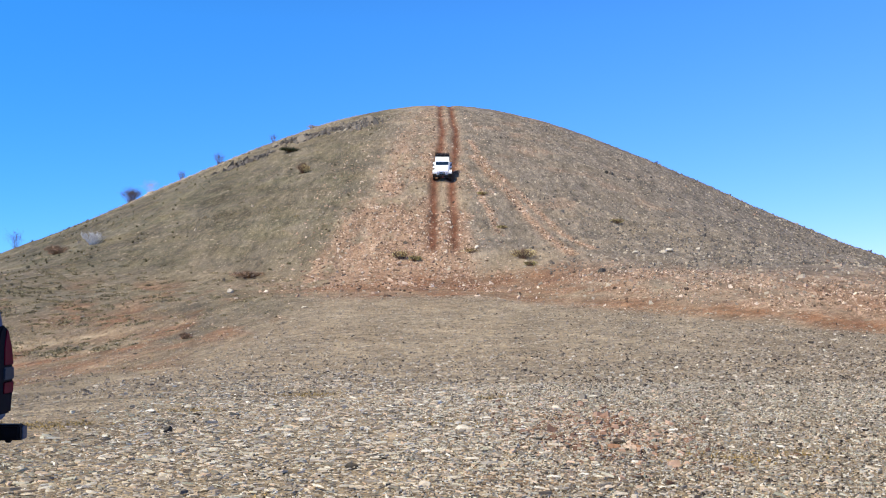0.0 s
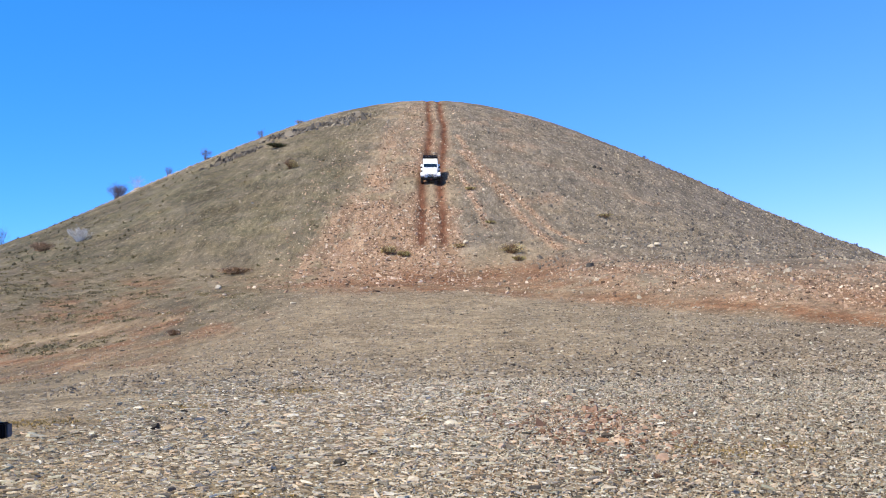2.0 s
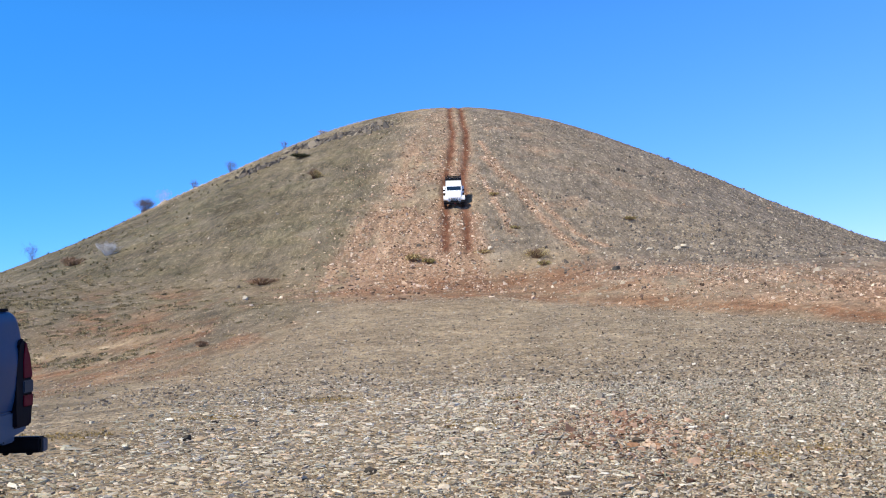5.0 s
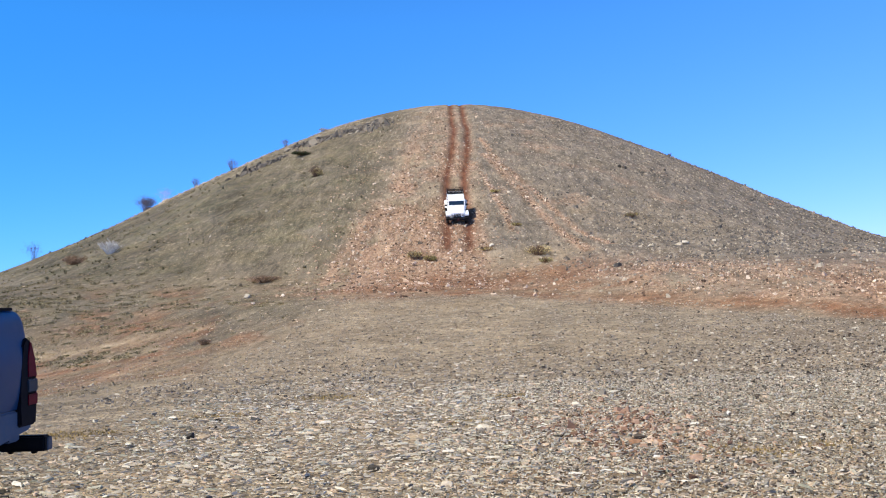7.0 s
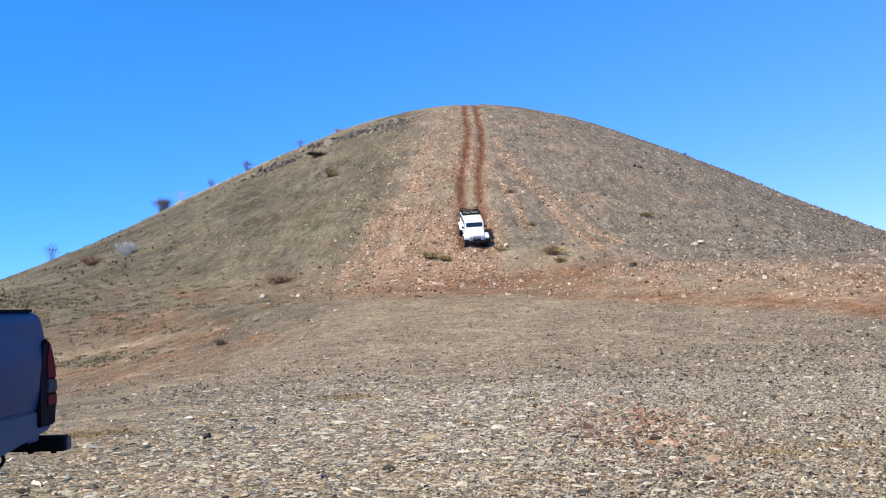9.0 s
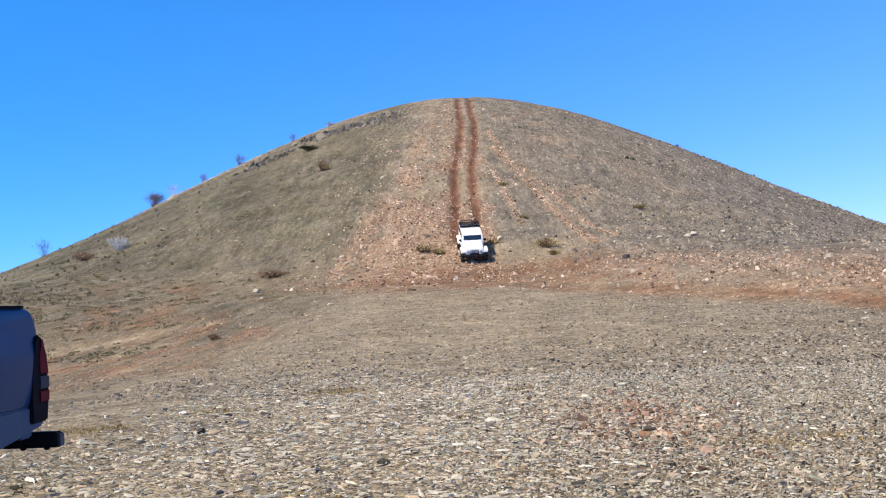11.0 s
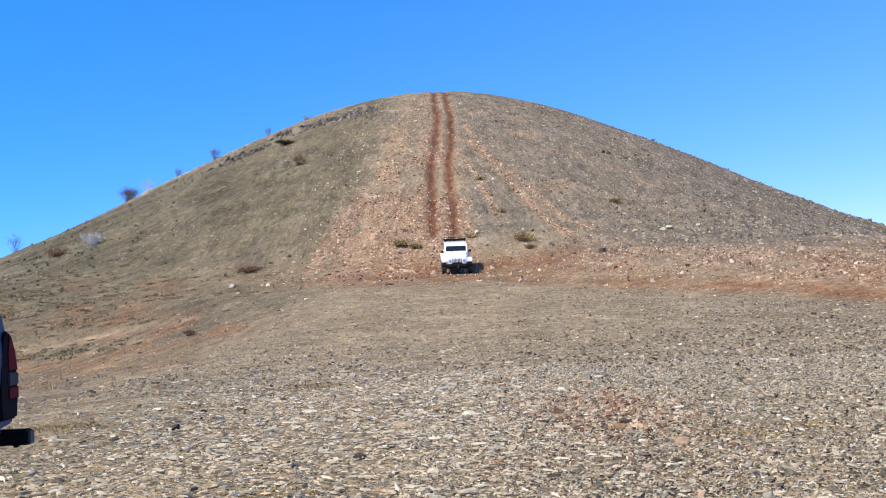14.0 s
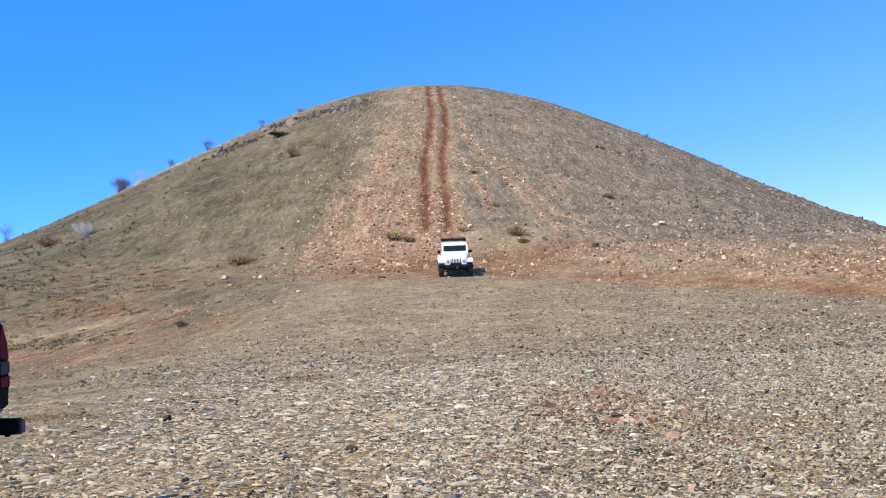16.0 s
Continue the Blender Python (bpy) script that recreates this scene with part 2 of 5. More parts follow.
OLIVE_LEAF = plant_material("olive_leaf", [(0.0, (0.16, 0.145, 0.05)), (0.6, (0.36, 0.31, 0.11)), (1.0, (0.6, 0.5, 0.22))])
TAN_LEAF = plant_material("dry_leaf", [(0.0, (0.33, 0.25, 0.1)), (0.6, (0.56, 0.44, 0.19)), (1.0, (0.78, 0.64, 0.34))])
DARK_LEAF = plant_material("juniper_leaf", [(0.0, (0.02, 0.028, 0.014)), (1.0, (0.075, 0.085, 0.04))])
RUST_LEAF = plant_material("rusty_leaf", [(0.0, (0.232, 0.145, 0.087)), (1.0, (0.493, 0.319, 0.203))])
GRASS = plant_material("dry_grass", [(0.0, (0.1, 0.09, 0.04)), (0.5, (0.22, 0.19, 0.1)), (1.0, (0.4, 0.33, 0.2))])
STRAW = plant_material("straw", [(0.0, (0.3, 0.22, 0.12)), (0.5, (0.5, 0.38, 0.21)), (1.0, (0.66, 0.53, 0.33))])
SCRUB = plant_material("scrub", [(0.0, (0.075, 0.068, 0.038)), (0.6, (0.180, 0.158, 0.083)), (1.0, (0.330, 0.270, 0.150))])
PALE_SCRUB = plant_material("olive_scrub", [(0.0, (0.1, 0.088, 0.045)), (0.5, (0.25, 0.21, 0.115)), (0.85, (0.4, 0.33, 0.19)), (1.0, (0.5, 0.35, 0.2))])
PALE_STRAW = plant_material("pale_straw", [(0.0, (0.38, 0.3, 0.2)), (1.0, (0.72, 0.62, 0.46))])
MOSS = plant_material("moss", [(0.0, (0.18, 0.13, 0.05)), (0.6, (0.38, 0.27, 0.1)), (1.0, (0.52, 0.36, 0.15))])
WHITE_PAINT = paint_material("white_paint", (0.95, 0.94, 0.9), 0.35, dust_sheen=0.05, coat=0.1, spec=0.35)
# blue-grey film over the blue is ground reflection put into the colour
BLUE_PAINT = paint_material("blue_paint", (0.003, 0.05, 0.14), 0.34, 0.0, dust_sheen=0.22, dust_sheen_colour=(0.13, 0.2, 0.27), coat=0.08, spec=0.2)
LIGHTENED_PAINT = paint_material("lightened_blue_paint", (0.05, 0.1, 0.17), 0.5, 0.0, dust_sheen=0.2, coat=0.0, spec=0.25)
BLACK = plain("black_plastic", (0.007, 0.007, 0.011), 0.7, bumps=0.1, spec=0.1)
BLACK_STEEL = plain("black_steel", (0.011, 0.011, 0.013), 0.55, 0.0, bumps=0.1, spec=0.12)
LIT_STEEL = plain("lit_steel", (0.09, 0.1, 0.12), 0.55, 0.0, bumps=0.2, spec=0.3)
RUBBER = plain("dusty_rubber", (0.045, 0.04, 0.036), 0.85, bumps=0.3)
STEEL = plain("grey_steel", (0.35, 0.35, 0.36), 0.35, 0.9)
GLASS_DARK = plain("tinted_glass", (0.012, 0.022, 0.028), 0.06, spec=0.5)
LENS_CLEAR = plain("clear_lens", (0.5, 0.52, 0.54), 0.15)
# darkened copy of the clear lens, with shade put into its colour
LENS_SHADED = plain("darkened_lens", (0.028, 0.05, 0.075), 0.3, spec=0.1)
LENS_RED = plain("red_lens", (0.13, 0.002, 0.02), 0.3, spec=0.06)
LENS_AMBER = plain("amber_lens", (0.6, 0.2, 0.02), 0.15)
RED_HOOK = plain("red_enamel", (0.2, 0.05, 0.045), 0.4)
# near-black holds the shade under both cars and in the grille slots
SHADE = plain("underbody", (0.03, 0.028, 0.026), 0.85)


# ---- the lie of the land ----
def lattice(ix, iy, seed):
    h = np.sin(ix * 127.1 + iy * 311.7 + seed * 74.7) * 43758.5453
    return h - np.floor(h)


def rough(x, y, size, seed, octaves=4):
    x, y = np.asarray(x, float) / size, np.asarray(y, float) / size
    total, gain = 0.0, 0.5
    for o in range(octaves):
        ix, iy = np.floor(x), np.floor(y)
        fx, fy = x - ix, y - iy
        fx, fy = fx * fx * (3 - 2 * fx), fy * fy * (3 - 2 * fy)
        a, b_ = lattice(ix, iy, seed + o), lattice(ix + 1, iy, seed + o)
        c, d = lattice(ix, iy + 1, seed + o), lattice(ix + 1, iy + 1, seed + o)
        total = total + gain * ((a + (b_ - a) * fx) * (1 - fy) + (c + (d - c) * fx) * fy - 0.5)
        x, y, gain = x * 2.03 + 3.1, y * 2.03 + 1.7, gain * 0.5
    return total


def ease(a, b, t):
    t = np.clip((t - a) / (b - a), 0, 1)
    return t * t * (3 - 2 * t)


PLAIN_Y = (-3000, -60, -5, 0, 8, 14, 18, 24, 32, 42, 46, 51, 57, 64, 90, 200, 3000)
PLAIN_Z = (-2, -1, 0, 0, 0, 0.06, 0, 0.1, 0.65, 1.65, 2.03, 2.5, 3.0, 3.2, 3.5, 1, -3)


def past_bank(x, y):
    """Metres beyond the line where the level gravel meets the foot of the hill."""
    return y - (45.5 - 1.18 * np.clip(x - 2, 0, 17) + 0.3 * np.clip(-4 - x, 0, 22))


def plain_height(x, y):
    z = sum(np.interp(y + k, PLAIN_Y, PLAIN_Z) for k in (-1.5, -0.75, 0, 0.75, 1.5)) / 5
    rise = np.clip(past_bank(x, y), 0, None)
    z = z + 0.19 * rise / (1 + rise / 10) * ease(2, 12, x) * ease(110, 70, y)
    z = z - (2.0 * ease(22, 33, x) + 0.22 * np.clip(x - 33, 0, 60)) * ease(40, 55, y)
    return z - 1.3 * np.exp(-((x + 19) / 9) ** 2 - ((y - 29) / 15) ** 2)


def hill_height(x, y):
    side = np.where(x < -0.676, 0.707, 0.728)
    out = np.abs(x + 0.676)
    d = np.sqrt((side * out) ** 2 + (0.485 * (y - 168.027)) ** 2 + 22.449 ** 2) - 22.449
    toe = 0.013 * np.clip(np.minimum(d, 46) - 24, 0, None) ** 2 * ease(12, 30, out) * (1 - 0.35 * ease(42, 54, x))
    crown = 0.08 * np.exp(-(x / 24) ** 2) * ease(112, 130, y)
    fall = 1.3 * ease(54.5, 63, x) + 0.12 * np.clip(x - 60, 0, 30)
    return 39.043 + crown - fall - d + toe - np.where(x < 0, 0.324, 0.1) * np.exp(-((out - 38) / 16) ** 2) - 0.6 * np.clip(d - 46, 0, None) * ease(12, 30, out)


def land(x, y):
    x, y = np.asarray(x, float), np.asarray(y, float)
    a, b_, k = plain_height(x, y), hill_height(x, y), 0.8 + 1.0 * ease(4, 14, x)
    top = np.maximum(a, b_)
    return top + k * np.log(np.exp((a - top) / k) + np.exp((b_ - top) / k))


def on_hill(x, y):
    foot = ease(3, 11, past_bank(x, y)) * ease(3, 10, x)
    return np.maximum(foot, ease(-0.5, 3.0, hill_height(x, y) - plain_height(x, y)))


def rut_line(y):
    return 0.7 * ease(74, 106, y) - 0.03 + 0.1 * np.sin(y * 0.21) + 0.15 * np.exp(-((y - 107) / 6.0) ** 2) - 0.3 * ease(115, 125, y)


def ruts(x, y):
    c = rut_line(y) + 0.35 * rough(x * 0, y, 4.0, 33, 3)
    wide = 0.47 + 0.26 * rough(x, y, 1.6, 35, 3)
    two = np.exp(-((x - c + 0.85) / wide) ** 2) + np.exp(-((x - c - 0.85) / wide) ** 2)
    two = two * np.clip(1.12 + 1.2 * rough(x, y, 2.6, 37, 3), 0, 1)
    return two * ease(60.5, 64, y) * (1 - ease(150, 165, y))


def ground(x, y):
    x, y = np.asarray(x, float), np.asarray(y, float)
    h = on_hill(x, y)
    far = ease(16, 40, np.hypot(x, y))
    z = land(x, y) + 0.10 * far * rough(x, y, 4.0, 3) + h * (0.5 * rough(x, y, 9.0, 11) + 0.22 * rough(x, y, 1.3, 23))
    z = z + 0.03 * rough(x, y, 1.1, 31) * (1 - 0.5 * far)
    return z - 0.2 * ruts(x, y) * (1 + 0.6 * rough(x, y, 2.0, 41))


def moss(x, y):
    spots = ((-5.1, 10.9, 0.55), (-0.1, 10.8, 0.4), (2.85, 8.3, 0.5), (3.6, 8.6, 0.35), (-3.6, 12.2, 0.4), (-2.2, 14.2, 0.5), (0.8, 13.5, 0.4), (-1.4, 6.6, 0.3))
    return sum(np.exp(-((x - a) / r) ** 2 - ((y - b_) / (0.6 * r)) ** 2) for a, b_, r in spots)


def red_patch(x, y):
    return np.exp(-((x - 1.85) / 0.8) ** 2 - ((y - 9.9) / 1.7) ** 2) + 0.6 * np.exp(-((x - 0.6) / 0.5) ** 2 - ((y - 7.4) / 0.5) ** 2)


def crest(x, y):
    return np.exp(-((y - 109.5 - 0.92 * (x + 42)) / 5.0) ** 2) * ease(-47, -41, x) * ease(-12, -17, x)


def zones(x, y):
    """Scree, grass, clay; rut earth, straw, shale: how much of each lies at a place."""
    h = on_hill(x, y)
    n1, n2, n3 = rough(x, y, 5.0, 51), rough(x, y, 14.0, 61), rough(x, y, 2.2, 71)
    edge = 2.2 * n1 + 1.6 * n3
    nv, nw = rough(x, 0.28 * y, 1.3, 75), rough(x, 0.35 * y, 3.4, 76)
    left, right = np.interp(y, (50, 60, 66, 76, 91, 102, 125), (-9.2, -9.4, -8.9, -7.3, -6.2, -5.2, -3.2)) + 0.8 * edge, 1.9 + 0.8 * edge
    scree = ease(left - 1.2, left + 1.2, x) * ease(right + 0.8, right - 0.8, x) * ease(48.5, 54, y + 1.5 * n1) * ease(150, 110, y)
    streak = rough(x * 5.0, y * 0.45, 5.0, 55, 3)
    scree = scree * ease(-0.26, 0.12, 0.8 * n3 + 0.9 * streak + 0.7 * n1 + 0.12 * ease(80, 62, y)) * (0.55 + 0.45 * ease(104, 80, y))
    for x0, y0, x1, y1, w in ((3.2, 92, 9.4, 60, 0.5), (5.2, 86, 11.0, 61, 0.38), (3.0, 100, 6.4, 74, 0.35), (2.6, 84, 4.6, 66, 0.3)):
        s = np.clip((y0 - y) / (y0 - y1), -0.05, 1.05)
        line = x0 + (x1 - x0) * s + 0.7 * n3
        scree = np.maximum(scree, 1.0 * np.clip(1.0 + 1.6 * n3, 0, 1) * np.exp(-((x - line) / w) ** 2) * ((s > 0) & (s < 1)))
    patchy = 0.42 * ease(0.12, 0.3, n1 + 0.6 * n3 + 0.3 * streak) * (x > 4) * h * ease(30, 16, x)
    scree = np.maximum(scree, patchy)
    grass = ease(-4.8 + 3 * n1, -9.5 + 3 * n1, x) * (0.75 + 0.25 * h) * ease(7, 14, y) * (0.9 + 0.8 * n2 + 0.5 * nv * (1 - h))
    grass = np.maximum(grass, np.exp(-((x + 27) / 8.0) ** 2 - ((y - 52 + 0.25 * x + 6.7) / 3.2) ** 2) * np.clip(0.9 + 1.5 * n3 + n1, 0, 1))
    b_ = past_bank(x, y) + 2.2 * n1
    clay = np.exp(-((b_ - 1.5) / (2.1 - 0.9 * ease(5, 12, x))) ** 2) * np.clip(0.85 + 1.6 * n3 + 0.8 * n1 + 1.2 * nv, 0, 1) * ease(-7, -3, x)
    clay = np.maximum(clay, 0.8 * np.exp(-((y - 49.5 - 0.22 * np.abs(x + 8)) / 4.5) ** 2) * ease(-0.06, 0.14, nv + 0.7 * nw) * ease(-30, -18, x) * ease(-1, -5, x))
    clay = np.maximum(clay, np.exp(-((x - 1.8) / 7.5) ** 4 - ((y - 52.5) / 5.5) ** 4) * np.clip(0.8 + 1.5 * nv + n3, 0, 1))
    clay = np.maximum(clay, 0.6 * ease(2, 5, b_) * ease(17, 7, b_) * ease(4, 10, x) * ease(-0.08, 0.2, nv + nw))
    clay = np.maximum(clay, 0.75 * np.exp(-((b_ - 6) / 4.0) ** 2) * ease(-0.12, 0.15, n3 + n1) * ease(-16, -6, x))
    apron = ease(0, 3, b_) * ease(26, 14, b_) * ease(4, 12, x) * np.clip(0.6 + 1.4 * n3 + streak, 0, 0.9)
    scree = np.maximum(scree, apron)
    clay = np.maximum(clay, 0.8 * ease(0.0, 0.16, nv + 0.6 * nw) * ease(-6, -9, x) * ease(16, 22, y) * ease(54, 42, y))
    for a, c_, r in ((-12.3, 27.3, 2.0), (-14.4, 36.6, 2.1), (-10.6, 30.2, 1.5), (-15.5, 26.5, 2.2), (-9.6, 24.0, 1.3), (-17, 41, 2.2), (-13.0, 23.0, 1.8)):
        clay = np.maximum(clay, 0.95 * np.exp(-((x - a) / (1.5 * r)) ** 2 - ((y - c_) / r) ** 2) * np.clip(0.85 + 2.0 * nv + n3, 0, 1))
    red_earth = sum(np.exp(-((x - a) / r) ** 2 - ((y - c_) / (0.55 * r)) ** 2) for a, c_, r in ((-15.3, 30.5, 2.6), (-13.0, 28.0, 2.0), (-15.2, 40.5, 2.4), (-11.5, 31.5, 1.6)))
    red_earth = np.clip(red_earth, 0, 1) * np.clip(0.85 + 2.2 * nv + n3, 0, 1)
    clay, grass = np.maximum(clay, red_earth), grass * (1 - 0.5 * red_earth)
    rut = np.clip(ruts(x, y), 0, 1)
    bend = y - 0.55 * (x + 16) + 1.5 * n1
    straw = (np.exp(-((bend - 31.0) / 0.9) ** 2) + np.exp(-((bend - 36.2) / 1.5) ** 2)) * ease(-9.5, -14, x) * np.clip(0.8 + 2.2 * nv + n3, 0, 1)
    straw = np.maximum(straw, 0.45 * ease(0.05, 0.3, nw + 0.5 * nv) * ease(-6, -10, x) * ease(20, 26, y) * ease(60, 48, y))
    straw = np.maximum(straw, 0.8 * np.exp(-((x - 1.0) / 9.0) ** 2 - ((y - 31) / 11.0) ** 2) * np.clip(0.8 + 1.6 * n1 + n3, 0, 1))
    straw = np.maximum(straw, 0.6 * ease(0.12, 0.25, n1) * np.exp(-((x + 15) / 10) ** 2 - ((y - 20) / 8) ** 2))
    straw = np.maximum(straw, 0.8 * crest(x, y) * np.clip(0.8 + 2 * n3, 0, 1))
    clay = np.maximum(clay, 0.55 * red_patch(x, y))
    grass = np.maximum(grass, 0.6 * moss(x, y))
    straw = np.maximum(straw, 0.6 * moss(x, y))
    straw = np.maximum(straw, 0.5 * np.exp(-((x - 17.5) / 5.0) ** 2 - ((y - 69) / 4.5) ** 2) * np.clip(0.6 + 2.2 * n3 + n1, 0, 1))
    straw = np.maximum(straw, 0.45 * np.exp(-((x - 5.6) / 4.0) ** 2 - ((y - 60.5) / 1.6) ** 2) * np.clip(0.7 + 2.0 * n3, 0, 1))
    straw = straw * (1 - 0.9 * red_earth)
    shale = ease(9 + 4 * n1, 22 + 4 * n1, x) * h * (0.9 + 0.6 * n2)
    shale = np.maximum(shale, 0.65 * h * ease(-0.25, 0.15, n1 + 0.8 * n3 + 0.1) * ease(-12, -6, x))
    shale = np.maximum(shale, 0.85 * h * ease(1.2, 3.2, x - n1) * np.clip(1 + 1.5 * n3, 0, 1))
    shale = np.maximum(shale, 0.4 * ease(17, 24, y) * ease(45, 36, y) * ease(3, 12, x + 6 * n2))
    ledge = np.exp(-((x + 12.0) / 2.4) ** 2 - ((y - 115.0) / 3.0) ** 2) + np.exp(-((x + 17.5) / 3.0) ** 2 - ((y - 113.0) / 2.0) ** 2)
    ledge = ledge + np.exp(-((x + 24.0) / 2.5) ** 2 - ((y - 104 - 1.0 * (x + 24)) / 2.2) ** 2)
    shale = np.maximum(shale, ledge * (0.9 + 1.5 * n3))
    return [np.clip(v, 0, 1) for v in (scree, grass, clay, rut, straw, shale)]


def growing(a, b_, n):
    return a + (b_ - a) * (np.linspace(0, 1, n) ** 3)


def link_mesh(name, verts, faces, mat, parent=None, smooth=False):
    me = bpy.data.meshes.new(name)
    me.from_pydata(verts, [], faces)
    me.materials.append(mat)
    if smooth:
        me.polygons.foreach_set("use_smooth", [True] * len(me.polygons))
    ob = new(name, me)
    ob.parent = parent
    return ob


def make_ground():
    xs = np.concatenate([-growing(60, 2600, 36)[::-1], np.arange(-59.6, -16, 0.45), np.arange(-16, 16, 0.16), np.arange(16, 59.8, 0.45), growing(60, 2600, 36)])
    ys = np.concatenate([-growing(6, 2600, 30)[::-1], np.arange(-5, 4, 1.0), np.arange(4, 20, 0.16), np.arange(20, 62, 0.28), np.arange(62, 150, 0.42), growing(150, 2800, 50)])
    gx, gy = np.meshgrid(xs, ys)
    gz = ground(gx, gy)
    nx, ny = len(xs), len(ys)
    me = bpy.data.meshes.new("ground")
    co = np.stack([gx, gy, gz], -1).reshape(-1, 3)
    i = (np.arange(ny - 1)[:, None] * nx + np.arange(nx - 1)[None, :]).ravel()
    quads = np.stack([i, i + 1, i + nx + 1, i + nx], -1)
    bulk_mesh(me, co, quads)
    me.polygons.foreach_set("use_smooth", np.ones(len(quads), bool))
    z = zones(gx.ravel(), gy.ravel())
    for name, three in (("soil", z[:3]), ("cover", z[3:])):
        col = np.ones((len(co), 4), np.float32)
        col[:, :3] = np.stack(three, -1)
        col[:, 3] = np.maximum(on_hill(gx.ravel(), gy.ravel()), 0.85 * ease(-4, -8, gx.ravel()) * ease(14, 20, gy.ravel()))
        me.attributes.new(name, "FLOAT_COLOR", "POINT").data.foreach_set("color", col.ravel())
    me.materials.append(GROUND)
    return tagged(new("ground", me), "stony grey-brown ground rising into a bare shale hill", "ground", kind="structure")


def bulk_mesh(me, co, quads, extra=None):
    """Fills a mesh with equal-sided faces, and a second kind of face if given."""
    n, k = quads.shape
    loops, sizes = quads.ravel(), np.full(n, k)
    if extra is not None:
        loops = np.concatenate([loops, extra.ravel()])
        sizes = np.concatenate([sizes, np.full(len(extra), extra.shape[1])])
    me.vertices.add(len(co))
    me.vertices.foreach_set("co", co.astype(np.float32).ravel())
    me.loops.add(len(loops))
    me.loops.foreach_set("vertex_index", loops.astype(np.int32))
    me.polygons.add(len(sizes))
    me.polygons.foreach_set("loop_start", np.concatenate([[0], np.cumsum(sizes)[:-1]]).astype(np.int32))
    me.polygons.foreach_set("use_smooth", np.zeros(len(sizes), bool))
    me.update(calc_edges=True)


def shards(x, y, radius, rng, flat=0.35, tilt=0.35, sides=5, sink=0.35, long=0.7, jag=0.5, lift=0.0, swing=None):
    """Many broken stones, each a tilted prism with uneven corners: points and faces."""
    n = len(x)
    ang = (np.arange(sides) + rng.uniform(-0.33, 0.33, (n, sides))) * 2 * np.pi / sides
    r = radius[:, None] * rng.uniform(jag, 1.2, (n, sides))
    px, py = r * np.cos(ang), r * np.sin(ang) * rng.uniform(long * 0.7, min(1.0, long * 1.4), (n, 1))
    turn = rng.uniform(0, 2 * np.pi, (n, 1)) if swing is None else rng.normal(0, swing, (n, 1))
    px, py = px * np.cos(turn) - py * np.sin(turn), px * np.sin(turn) + py * np.cos(turn)
    thick = radius[:, None] * flat * rng.uniform(0.5, 1.6, (n, 1))
    tx, ty = rng.normal(0, tilt, (n, 1)), rng.normal(0, tilt, (n, 1))
    slope_x, slope_y = ((land(x + 0.3, y) - land(x - 0.3, y)) / 0.6)[:, None], ((land(x, y + 0.3) - land(x, y - 0.3)) / 0.6)[:, None]
    lie = px * slope_x + py * slope_y
    lean = px * tx + py * ty
    inset = rng.uniform(0.78, 0.97, (n, sides))
    base = ground(x, y)[:, None] + lift * rng.random((n, 1))
    h = lie + thick * (1 - sink) + lean + thick * rng.uniform(-0.18, 0.18, (n, sides))
    topv = np.stack([x[:, None] + px * inset, y[:, None] + py * inset, base + h], -1)
    low = np.stack([x[:, None] + px, y[:, None] + py, base + lie + np.minimum(lean - thick * sink, thick * 0.1) - 0.25 * radius[:, None] * tilt], -1)
    co = np.concatenate([topv, low], 1).reshape(-1, 3)
    o = (np.arange(n) * 2 * sides)[:, None]
    tops = o + np.arange(sides)[None, :]
    k = np.arange(sides)
    k2 = (k + 1) % sides
    walls = (o[:, :, None] + np.stack([k2, k, k + sides, k2 + sides], -1)[None]).reshape(-1, 4)
    return co, walls, tops


def litter(name, x, y, radius, rng, mat, parent, label, **shape):
    me = bpy.data.meshes.new(name)
    co, walls, tops = shards(x, y, radius, rng, **shape)
    bulk_mesh(me, co, walls, tops)
    me.materials.append(mat)
    ob = new(name, me)
    ob.parent = parent
    return tagged(ob, label, kind="stuff")


